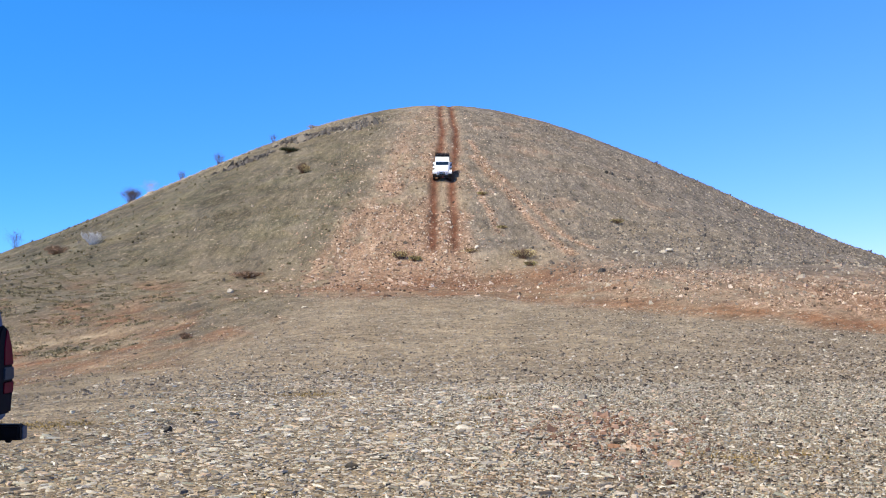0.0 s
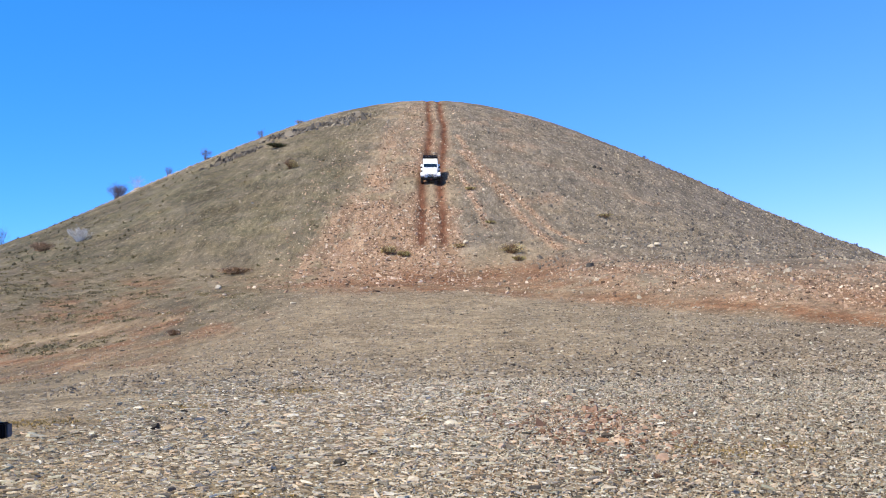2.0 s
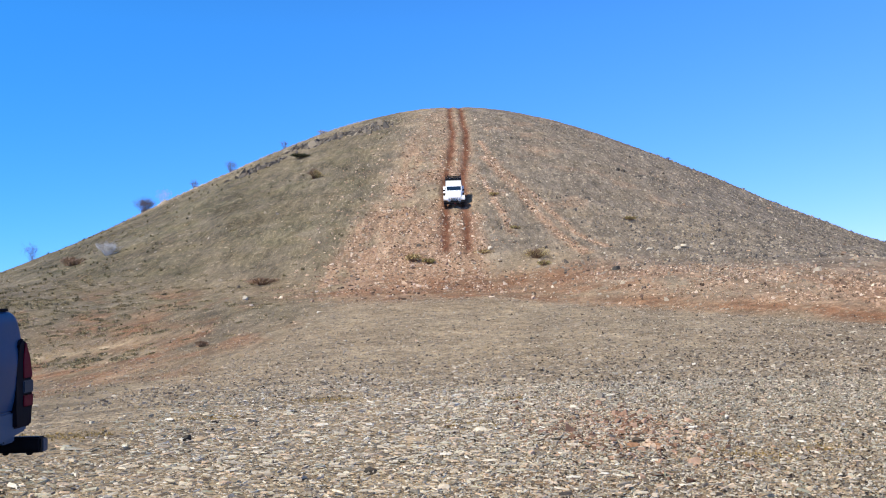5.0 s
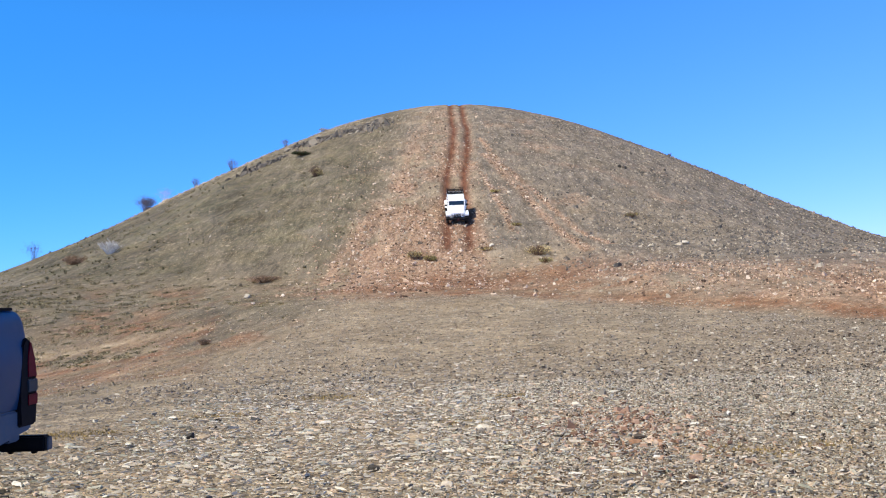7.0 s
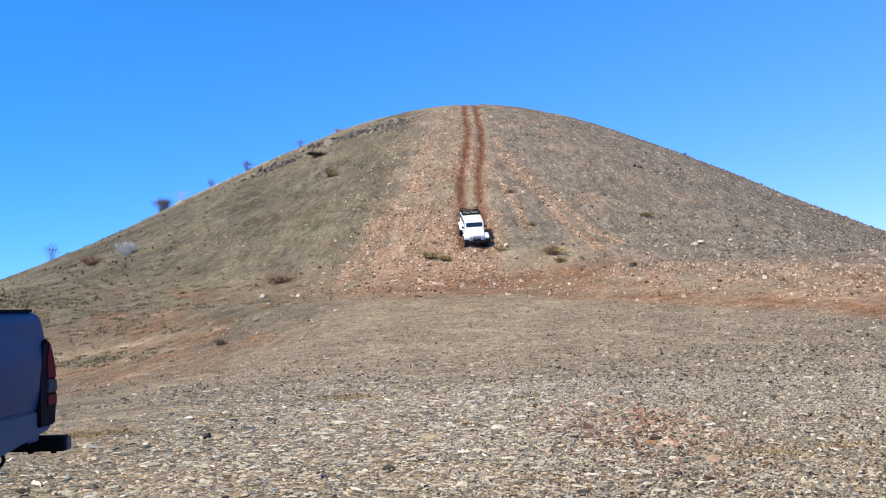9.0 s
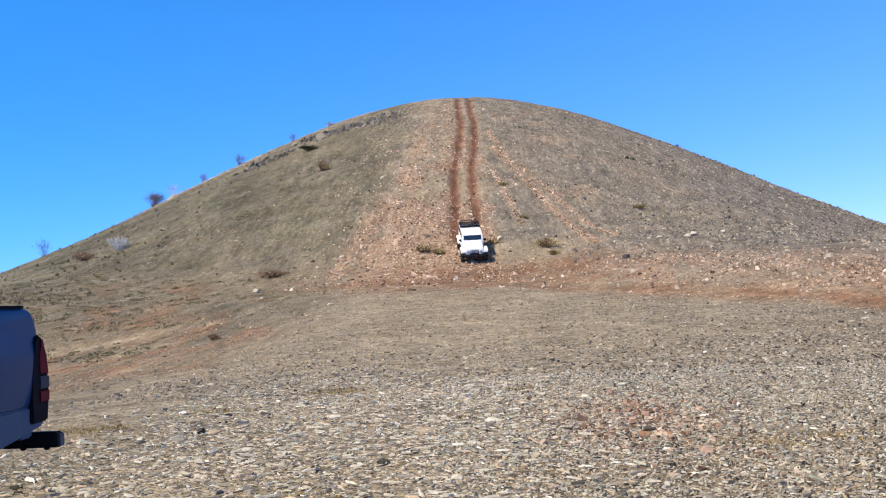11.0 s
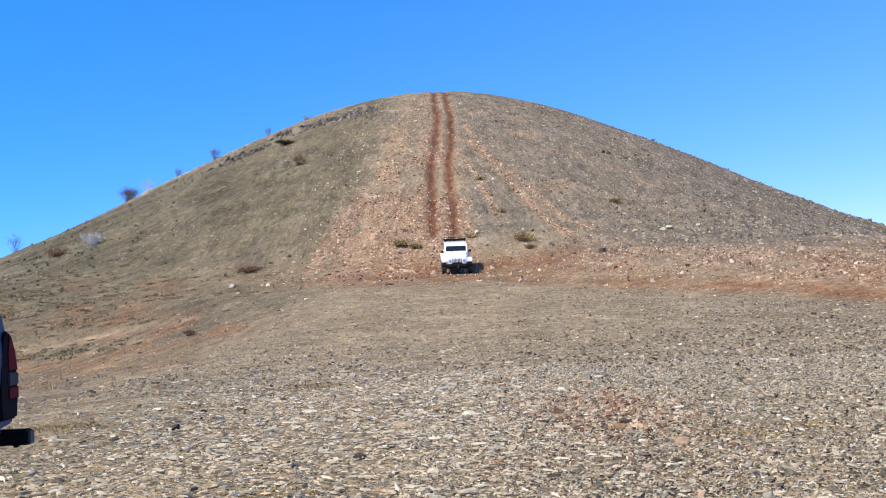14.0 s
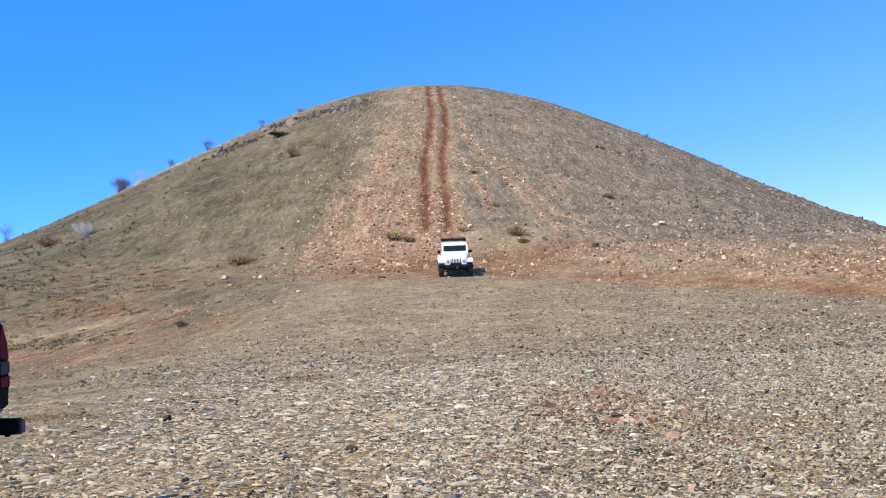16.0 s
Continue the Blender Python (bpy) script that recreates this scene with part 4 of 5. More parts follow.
    wheels = [wheel(car, s * 0.79, y, 0.39, 0.27, BLACK_STEEL) for y in (-1.21, 1.71) for s in (-1, 1)]
    spare = wheel(car, 0.05, 2.63, 0.38, 0.26, BLACK_STEEL)
    spare.name = "spare_wheel"
    spare.matrix_basis = pose(0.05, 2.64, 0.98, 0, 0, 90)
    return car, wheels


def lens(x, y, z, r):
    bm = bmesh.new()
    bmesh.ops.create_uvsphere(bm, u_segments=20, v_segments=10, radius=r, matrix=Matrix.Translation((x, y, z)) @ Matrix.Diagonal((1, 0.3, 1, 1)))
    return bm


def rack_frame():
    bm = bmesh.new()
    for z in (1.82, 1.93):
        for s in (-1, 1):
            rod(bm, (s * 0.69, 1.12, z), (s * 0.69, 2.5, z), 0.018, sides=8)
        for y in (1.12, 2.5):
            rod(bm, (-0.69, y, z), (0.69, y, z), 0.018, sides=8)
    for s in (-1, 1):
        for k in range(6):
            rod(bm, (s * 0.69, 1.16 + 0.25 * k, 1.82), (s * 0.69, 1.16 + 0.25 * k, 1.93), 0.012, sides=6)
    for k in range(5):
        rod(bm, (-0.5 + 0.25 * k, 1.12, 1.82), (-0.5 + 0.25 * k, 1.12, 1.93), 0.012, sides=6)
        rod(bm, (-0.5 + 0.25 * k, 2.5, 1.82), (-0.5 + 0.25 * k, 2.5, 1.93), 0.012, sides=6)
    return bm


# ---- the parked pickup ----
def crowned(s):
    """The bed's side wall: swelling outwards below, rolled inwards to the rail, its rear edge raked."""
    levels = ((0.945, 2.735, 0.93), (1.0, 2.735, 0.942), (1.08, 2.733, 0.952), (1.2, 2.715, 0.958), (1.27, 2.705, 0.955), (1.34, 2.695, 0.945), (1.40, 2.683, 0.936), (1.45, 2.67, 0.932),
              (1.49, 2.657, 0.93), (1.525, 2.642, 0.924), (1.55, 2.622, 0.914), (1.565, 2.598, 0.9), (1.571, 2.57, 0.88))
    bm = bmesh.new()
    rows = []
    for z, y, x in levels:
        loop = [(0.85, 0.78), (x, 0.78), (x, 2.3), (x, y - 0.05), (x - 0.006, y - 0.02), (x - 0.02, y - 0.004), (0.85, y)]
        rows.append([bm.verts.new((s * a, b_, z)) for a, b_ in loop])
    for low, high in zip(rows, rows[1:]):
        for k in range(7):
            bm.faces.new((low[k], low[(k + 1) % 7], high[(k + 1) % 7], high[k]))
    bm.faces.new(rows[0][::-1])
    bm.faces.new(rows[-1])
    bmesh.ops.recalc_face_normals(bm, faces=bm.faces)
    return bm


def pickup():
    x0, y0 = -3.75, 2.745
    car = thing("pickup_truck", pose(x0, y0, float(land(x0, y0))), "dusty dark blue pickup truck with black rear bumper on stones", "pickup truck")
    arch = [(1.42 + 0.52 * math.cos(a), 0.56 + 0.5 * math.sin(a)) for a in np.linspace(0.25, math.pi - 0.25, 12)]
    for s in (-1, 1):
        bed = part("bed_side", crowned(s), BLUE_PAINT, car, "blue bed side panel")
        low = [(2.735, 0.80), (2.735, 0.94), (0.78, 0.94), (0.78, 0.68)] + [(y, z) for y, z in arch[::-1]]
        # lower panel: dust, and the ground's reflection put into a lighter colour
        part("lower_panel", prism(bmesh.new(), low, s * 0.855, s * 0.935, 0.012), LIGHTENED_PAINT, bed, "grey dusty lower panel, ground reflection painted in")
        part("rail_cap", box(bmesh.new(), s * 0.88, 1.67, 1.577, 0.064, 1.78, 0.018, 0.008), BLACK, bed, "black rail cap")
        lamp = part("tail_lamp", prism(bmesh.new(), [(2.755, 0.83), (2.755, 0.96), (2.752, 1.1), (2.722, 1.26), (2.672, 1.385), (2.63, 1.395), (2.59, 1.36), (2.565, 1.2), (2.56, 0.96), (2.56, 0.83)], s * 0.90, s * 0.958, 0.012), BLACK, car, "tall tail lamp in a black housing")
        part("red_lens", prism(bmesh.new(), [(2.757, 1.135), (2.727, 1.262), (2.676, 1.37), (2.655, 1.365), (2.64, 1.25), (2.64, 1.135)], s * 0.94, s * 0.964, 0.006), LENS_RED, lamp)
        part("clear_lens", prism(bmesh.new(), [(2.762, 1.045), (2.758, 1.125), (2.64, 1.125), (2.64, 1.045)], s * 0.94, s * 0.966, 0.006), LENS_SHADED, lamp)
        part("red_lens", prism(bmesh.new(), [(2.762, 0.955), (2.763, 1.035), (2.64, 1.035), (2.64, 0.955)], s * 0.94, s * 0.964, 0.006), LENS_RED, lamp)
    gate = part("tailgate", prism(bmesh.new(), [(2.66, 0.82), (2.735, 0.82), (2.735, 1.1), (2.68, 1.4), (2.6, 1.53), (2.55, 1.53), (2.62, 1.3)], -0.85, 0.85, 0.015), BLUE_PAINT, car, "blue tailgate")
    part("gate_handle", box(bmesh.new(), 0, 2.7, 1.36, 0.26, 0.05, 0.08, 0.015), BLACK, gate)
    part("bed_floor", box(bmesh.new(), 0, 1.7, 0.86, 1.72, 1.9, 0.06, 0.01), BLACK, car)
    part("bed_front", box(bmesh.new(), 0, 0.8, 1.2, 1.72, 0.05, 0.74, 0.01), BLUE_PAINT, car)
    cab = part("cab", prism(bmesh.new(), [(0.74, 0.62), (0.74, 1.5), (0.6, 1.56), (0.5, 1.95), (0.35, 2.02), (-0.5, 2.02), (-0.75, 1.96), (-1.3, 1.48), (-1.36, 0.62)], -0.93, 0.93, 0.05, 0.84, 1.7), BLUE_PAINT, car, "blue cab")
    for s in (-1, 1):
        part("side_window", prism(bmesh.new(), [(0.42, 1.53), (0.34, 1.88), (-0.55, 1.9), (-0.98, 1.53)], s * 0.80, s * 0.905, 0.01), GLASS_DARK, cab)
        d = part("door", box(bmesh.new(), s * 0.93, -0.35, 1.05, 0.02, 1.25, 0.8, 0.008), BLUE_PAINT, cab)
        part("door_handle", box(bmesh.new(), s * 0.95, 0.12, 1.32, 0.03, 0.16, 0.05, 0.012), BLACK, d)
        part("mirror", box(bmesh.new(), s * 1.06, -0.95, 1.55, 0.22, 0.1, 0.2, 0.03), BLACK, cab)
    part("rear_window", box(bmesh.new(), 0, 0.56, 1.75, 1.3, 0.03, 0.3, 0.01, m=Matrix.Translation((0, 0.02, 0))), GLASS_DARK, cab)
    shield = Matrix.Translation((0, -1.04, 1.73)) @ Matrix.Rotation(math.atan2(0.55, 0.48) * -1, 4, "X")
    part("windscreen", box(bmesh.new(), 0, 0, 0, 1.42, 0.03, 0.6, 0.01, m=shield), GLASS_DARK, cab)
    front_arch = [(-1.85 + 0.52 * math.cos(a), 0.56 + 0.5 * math.sin(a)) for a in np.linspace(0.2, math.pi - 0.2, 12)]
    nose = [(-1.3, 0.66), (-1.3, 1.46), (-1.6, 1.42), (-2.5, 1.34), (-2.68, 1.22), (-2.72, 0.7), (-2.5, 0.66)] + front_arch[::-1]
    hood = part("front_wings", prism(bmesh.new(), nose, -0.93, 0.93, 0.03), BLUE_PAINT, car, "blue bonnet and front wings")
    part("grille", box(bmesh.new(), 0, -2.72, 1.03, 1.1, 0.06, 0.32, 0.02), BLACK, hood)
    for s in (-1, 1):
        part("headlight", box(bmesh.new(), s * 0.74, -2.7, 1.06, 0.3, 0.08, 0.24, 0.03), LENS_CLEAR, hood)
    part("front_bumper", box(bmesh.new(), 0, -2.8, 0.68, 1.86, 0.2, 0.2, 0.04), STEEL, car)
    rb = prism(bmesh.new(), [(2.88, 0.63), (2.96, 0.625), (2.985, 0.65), (2.985, 0.70), (2.965, 0.732), (2.88, 0.735)], -0.95, 0.95, 0.012)
    rear_bumper = part("rear_bumper", rb, BLACK_STEEL, car, "black steel rear bumper")
    # this end carries the light on it as grey; the other stays black
    part("end_cap", box(bmesh.new(), 0.95, 2.945, 0.675, 0.012, 0.06, 0.085, 0.004), LIT_STEEL, rear_bumper, "grey bumper end with light painted in")
    part("end_cap", box(bmesh.new(), -0.95, 2.945, 0.675, 0.012, 0.06, 0.085, 0.004), BLACK, rear_bumper)
    for x in (0.7, 0.86, -0.7):
        part("bolt", box(bmesh.new(), x, 2.92, 0.622, 0.035, 0.035, 0.02, 0.006), BLACK_STEEL, rear_bumper)
    hitch = part("tow_ring", ring(bmesh.new(), pose(0.49, 2.86, 0.585, 80, 0, 20), 0.05, 0.012), BLACK_STEEL, rear_bumper, "black steel tow ring")
    for x in (-0.5, 0.5):
        part("stay", box(bmesh.new(), x, 2.78, 0.68, 0.08, 0.22, 0.06, 0.008), BLACK_STEEL, rear_bumper)
    part("bracket", box(bmesh.new(), 0.78, 2.70, 0.765, 0.12, 0.14, 0.09, 0.01), LIGHTENED_PAINT, car, "grey bumper bracket")
    bm = bmesh.new()
    for y in (1.42, -1.85):
        rod(bm, (-0.75, y, 0.42), (0.75, y, 0.42), 0.06)
        box(bm, 0, y, 0.42, 0.3, 0.3, 0.3, 0.08)
    for s in (-1, 1):
        box(bm, s * 0.45, 0, 0.68, 0.1, 5.2, 0.14, 0.01)
    box(bm, 0, 0, 0.76, 1.5, 4.6, 0.08, 0.01)
    part("chassis", bm, SHADE, car, "dark underbody with axles")
    for y in (1.42, -1.85):
        for s in (-1, 1):
            wheel(car, s * 0.8, y, 0.41, 0.26, STEEL)
    return car


# ---- plants ----
def twigs(rng, width, height, stems, forks, thin, low=0.05):
    """Bare stems that fork as they rise."""
    co, faces = [], []

    def limb(a, b_, r0, r1):
        d = (b_ - a).normalized()
        u = d.orthogonal().normalized()
        v = d.cross(u)
        k = len(co)
        for p, r in ((a, r0), (b_, r1)):
            for j in range(3):
                co.append(p + (u * math.cos(2.09 * j) + v * math.sin(2.09 * j)) * r)
        for j in range(3):
            faces.append((k + j, k + (j + 1) % 3, k + 3 + (j + 1) % 3, k + 3 + j))

    for _ in range(stems):
        a = rng.uniform(0, 6.283)
        spread_ = rng.random() ** 0.7
        base = Vector((math.cos(a), math.sin(a), 0)) * width * 0.12 * spread_ - Vector((0, 0, low))
        tip = Vector((math.cos(a) * width * 0.5 * spread_, math.sin(a) * width * 0.5 * spread_, height * rng.uniform(0.55, 1.0) * (1 - 0.3 * spread_)))
        mid = base.lerp(tip, 0.45) + Vector((rng.normal(0, 0.05), rng.normal(0, 0.05), 0.06)) * height
        limb(base, mid, thin * 1.8, thin * 1.2)
        limb(mid, tip, thin * 1.2, thin * 0.5)
        for _ in range(forks):
            s = rng.uniform(0.2, 0.95)
            p = mid.lerp(tip, s)
            q = p + Vector((rng.normal(0, 0.16), rng.normal(0, 0.16), abs(rng.normal(0.12, 0.1)))) * height
            limb(p, q, thin * 0.8, thin * 0.35)
    return co, faces


def leaves(rng, width, height, count, size, flat=1.0):
    co, faces = [], []
    lobes = [(rng.uniform(-0.3, 0.3) * width, rng.uniform(-0.3, 0.3) * width, rng.uniform(0.25, 0.6) * height, rng.uniform(0.2, 0.36)) for _ in range(6)]
    for _ in range(count):
        lx, ly, lz, lr = lobes[rng.integers(6)]
        d = Vector(rng.normal(0, 1, 3)).normalized() * rng.random() ** 0.4
        c = Vector((lx + d.x * lr * width, ly + d.y * lr * width, max(0.02, lz + d.z * lr * height * 1.3)))
        n = Vector(rng.normal(0, 1, 3)).normalized()
        u = n.orthogonal().normalized() * size * rng.uniform(0.6, 1.4)
        v = n.cross(u) * rng.uniform(0.35, 0.8)
        k = len(co)
        co.extend((c - u, c + v, c + u, c - v))
        faces.append((k, k + 1, k + 2, k + 3))
    return co, faces


def shrub(name, x, y, width, height, label, twig, leaf=None, stems=40, forks=5, count=700, size=0.05, thin=0.012, seed=0, group=""):
    rng = np.random.default_rng(100 + seed)
    bush = thing(name, pose(x, y, float(ground(x, y))), label, "shrub", group)
    co, faces = twigs(rng, width, height, stems, forks, thin)
    link_mesh("twig_crown", co, faces, twig, bush)
    if leaf:
        co, faces = leaves(rng, width, height, count, size)
        link_mesh("foliage", co, faces, leaf, bush)
    return bush


def blades(name, x, y, height, rng, mat, parent, label, per=7, wide=0.16):
    """Tufts of dry grass, each a spray of thin blades."""
    n = len(x) * per
    bx, by, h = np.repeat(x, per), np.repeat(y, per), np.repeat(height, per) * rng.uniform(0.5, 1.1, n)
    a, out = rng.uniform(0, 6.283, n), rng.uniform(0.1, 0.75, n)
    bx, by = bx + np.cos(a) * 0.18 * h, by + np.sin(a) * 0.18 * h
    z = ground(bx, by)
    side = np.stack([-np.sin(a), np.cos(a), 0 * a], -1) * (h * wide * 0.5)[:, None]
    root = np.stack([bx, by, z - 0.02], -1)
    tip = root + np.stack([np.cos(a) * out * h, np.sin(a) * out * h, h * (1.05 - 0.6 * out)], -1)
    co = np.stack([root - side, root + side, tip], 1).reshape(-1, 3)
    me = bpy.data.meshes.new(name)
    bulk_mesh(me, co, np.arange(3 * n).reshape(n, 3))
    me.materials.append(mat)
    ob = new(name, me)
    return tagged(ob, label, "grass", kind="stuff")


def mounds(name, x, y, width, rng, mat, label, per=60):
    """Low cushions of small leaves hugging the ground."""
    n = len(x) * per
    w = np.repeat(width, per)
    a, r = rng.uniform(0, 6.283, n), np.sqrt(rng.random(n)) * rng.uniform(0.6, 1.1, n)
    px, py = np.repeat(x, per) + np.cos(a) * r * w, np.repeat(y, per) + np.sin(a) * r * w
    c = np.stack([px, py, ground(px, py) + 0.16 * w * np.clip(1 - r * r, 0.03, 1) * rng.random(n)], -1)
    u = rng.normal(0, 1, (n, 3)) * (0.022 + 0.02 * w)[:, None]
    v = rng.normal(0, 1, (n, 3)) * (0.014 + 0.012 * w)[:, None]
    co = np.stack([c - u, c + v, c + u, c - v], 1).reshape(-1, 3)
    me = bpy.data.meshes.new(name)
    bulk_mesh(me, co, np.arange(4 * n).reshape(n, 4))
    me.materials.append(mat)
    return tagged(new(name, me), label, "scrub", kind="stuff")


def rock(x, y, size, label, mat, seed, squash=0.55, sink=0.25):
    rng = np.random.default_rng(300 + seed)
    bm = bmesh.new()
    bmesh.ops.create_icosphere(bm, subdivisions=2, radius=1)
    cuts = [(Vector(rng.normal(0, 1, 3)).normalized(), rng.uniform(0.45, 0.8)) for _ in range(11)]
    for v in bm.verts:
        for n, d in cuts:
            over = v.co.dot(n) - d
            if over > 0:
                v.co -= n * over
        v.co += v.co.normalized() * 0.04 * noise.noise(v.co * 3 + Vector((seed, 0, 0)))
        v.co = Vector((v.co.x * size, v.co.y * size * 0.8, v.co.z * size * squash))
    ob = part("rock", bm, mat, None, "", smooth=False)
    ob.matrix_basis = pose(x, y, float(ground(x, y)) + size * squash * (0.6 - sink), 0, 0, float(rng.uniform(0, 360)))
    return tagged(ob, label, "rock")


def outcrop(x, y, length, width, seed, count, size=0.28):
    rng = np.random.default_rng(500 + seed)
    s = rng.normal(0, 0.42, count) * length
    px, py = x + s * 0.72 + rng.normal(0, width, count) * 0.4, y + s * 0.69 + rng.normal(0, width, count) * 0.6
    co, walls, tops = shards(px, py, np.clip(rng.lognormal(math.log(size), 0.4, count), 0.1, 1.1), rng, flat=0.6, tilt=0.45, sides=6, sink=0.35)
    me = bpy.data.meshes.new("rock_outcrop")
    bulk_mesh(me, co, walls, tops)
    me.materials.append(DARK_ROCK)
    return tagged(new("rock_outcrop", me), "dark grey broken slate outcrop on the hill's shoulder", "rock outcrop", kind="stuff")


# ---- build ----
land_ob = make_ground()
scatter_stones(land_ob)
slabs(land_ob)

off_road_car, car_wheels = off_roader()
pickup()

shrub("shrub", -42.0, 112.6, 2.9, 2.2, "bare grey twiggy shrub on the skyline of the hill", TWIG, None, 120, 8, thin=0.008, seed=1)
shrub("shrub", -49.5, 97.3, 1.9, 2.2, "thin bare shrub on the skyline of the hill", TWIG, None, 36, 6, thin=0.006, seed=2)
shrub("shrub", -32.4, 121.0, 1.7, 2.0, "small bare shrub on the skyline of the hill", TWIG, None, 45, 6, thin=0.007, seed=3)
shrub("shrub", -36.6, 117.2, 1.2, 1.5, "faint bare shrub on the skyline of the hill", TWIG, None, 22, 5, thin=0.011, seed=4)
shrub("shrub", -25.8, 127.5, 1.5, 1.6, "faint bare shrub on the skyline of the hill", TWIG, None, 20, 5, thin=0.011, seed=5)
shrub("shrub", -20.7, 132.2, 1.8, 0.8, "low brown shrub on the skyline of the hill", BROWN_TWIG, TAN_LEAF, 25, 4, 300, 0.05, seed=6)
shrub("shrub", 31.0, 121.0, 0.6, 0.55, "small dark shrub on the skyline of the hill", TWIG, DARK_LEAF, 16, 4, 70, 0.05, seed=7)
shrub("shrub", -10.0, 32.8, 0.62, 0.27, "small dark brown shrub at the edge of the gully", BROWN_TWIG, RUST_LEAF, 50, 6, 420, 0.022, 0.006, seed=8)
shrub("juniper", -18.6, 102.3, 2.9, 0.6, "low dark green juniper spreading on the hillside", BROWN_TWIG, DARK_LEAF, 40, 4, 1800, 0.06, seed=9)
shrub("shrub", -14.8, 88.4, 1.6, 1.2, "round tan-brown shrub on the hillside", BROWN_TWIG, TAN_LEAF, 60, 6, 1100, 0.045, seed=10)
shrub("dead_shrub", -30.7, 73.6, 2.4, 1.3, "bleached pale grey dead shrub on the hillside", PALE_TWIG, None, 60, 6, thin=0.013, seed=11)
shrub("shrub", -3.1, 60.7, 1.3, 0.7, "tan dry shrub beside the wheel tracks", BROWN_TWIG, TAN_LEAF, 50, 6, 1000, 0.035, seed=12)
shrub("shrub", -2.0, 60.2, 1.0, 0.5, "dark olive shrub beside the wheel tracks", BROWN_TWIG, OLIVE_LEAF, 40, 5, 800, 0.032, seed=13)
shrub("shrub", 5.8, 61.0, 1.9, 0.8, "olive-brown shrub at the foot of the hill", BROWN_TWIG, TAN_LEAF, 60, 6, 1300, 0.036, seed=14)
shrub("shrub", 6.1, 58.9, 1.0, 0.4, "low dark olive shrub at the foot of the hill", BROWN_TWIG, OLIVE_LEAF, 35, 5, 600, 0.032, seed=15)
shrub("shrub", 2.0, 62.0, 1.4, 0.4, "yellow-olive low shrub beside the wheel tracks", BROWN_TWIG, TAN_LEAF, 35, 5, 500, 0.03, seed=16)
shrub("shrub", -13.5, 58.1, 2.6, 0.5, "rusty brown low shrub on the lower slope", BROWN_TWIG, RUST_LEAF, 70, 7, 700, 0.04, seed=17)
shrub("shrub", -33.1, 71.9, 2.2, 0.9, "brown dry shrub on the grassy slope", BROWN_TWIG, RUST_LEAF, 60, 6, 700, 0.045, seed=18)
shrub("shrub", 3.6, 76.4, 1.1, 0.35, "low dark tuft of shrub on the slope", BROWN_TWIG, OLIVE_LEAF, 30, 5, 420, 0.035, seed=19)
shrub("shrub", 4.8, 67.7, 0.9, 0.35, "low dark tuft of shrub on the slope", BROWN_TWIG, OLIVE_LEAF, 30, 5, 360, 0.032, seed=20)
shrub("shrub", 14.8, 71.6, 1.6, 0.45, "olive low shrub on the slope", BROWN_TWIG, OLIVE_LEAF, 40, 5, 600, 0.036, seed=21)

rock(-12.8, 50.5, 0.36, "white angular rock at the foot of the slope", PALE_ROCK, 1)
rock(-6.7, 40.9, 0.18, "small white rock on the gravel", PALE_ROCK, 2)
rock(16.0, 59.2, 0.42, "pale grey rock in the scree", PALE_ROCK, 3)
rock(15.5, 59.0, 0.3, "pale grey rock in the scree", PALE_ROCK, 4)
rock(2.6, 62.7, 0.27, "white rock beside the wheel tracks", PALE_ROCK, 5, 0.65)
rock(9.7, 51.1, 0.24, "pale rock in the red earth", PALE_ROCK, 6)
rock(13.4, 58.7, 0.3, "pale rock in the scree", PALE_ROCK, 7)
rock(17.9, 91.3, 0.28, "dark rock on the hillside", BLACK_ROCK, 8, 0.9)
rock(23.7, 95.0, 0.22, "dark rock on the hillside", BLACK_ROCK, 9, 0.8)
rock(1.76, 8.85, 0.085, "orange-tan square stone among slate chips", RUST_ROCK, 10, 0.8)
rock(2.0, 8.9, 0.095, "reddish flat stone among slate chips", RUST_ROCK, 11, 0.45)
rock(1.9, 9.2, 0.11, "dark reddish stone among slate chips", BLACK_ROCK, 12, 0.5)
rock(0.22, 10.2, 0.11, "pale stone among slate chips", PALE_ROCK, 13, 0.4)
# dark wedge of shade beside the tan stone, shaped as a black rock
rock(-3.3, 10.2, 0.085, "black stone in place of the tan stone's shadow", BLACK_ROCK, 14, 0.7)
rock(-3.12, 10.15, 0.12, "tan flat stone among slate chips", TAN_ROCK, 15, 0.3)
rock(-0.55, 9.7, 0.2, "long flat tan slab among slate chips", TAN_ROCK, 16, 0.22)
rock(2.14, 13.1, 0.11, "pale grey upright stone on the shelf", GREY_ROCK, 37, 0.75)
rock(1.58, 11.9, 0.1, "white stone among slate chips", PALE_ROCK, 18, 0.6)
rock(-0.16, 7.1, 0.085, "white stone among slate chips", PALE_ROCK, 19, 0.6)
rock(-0.87, 7.95, 0.09, "dark stone among slate chips", BLACK_ROCK, 20, 0.6)

outcrop(-12.0, 115.2, 2.7, 2.6, 1, 520, 0.31)
outcrop(-17.2, 113.2, 3.4, 1.5, 2, 220)
outcrop(-21.0, 114.0, 2.6, 0.8, 3, 80)
outcrop(-24.0, 104.0, 4.0, 1.0, 4, 170)

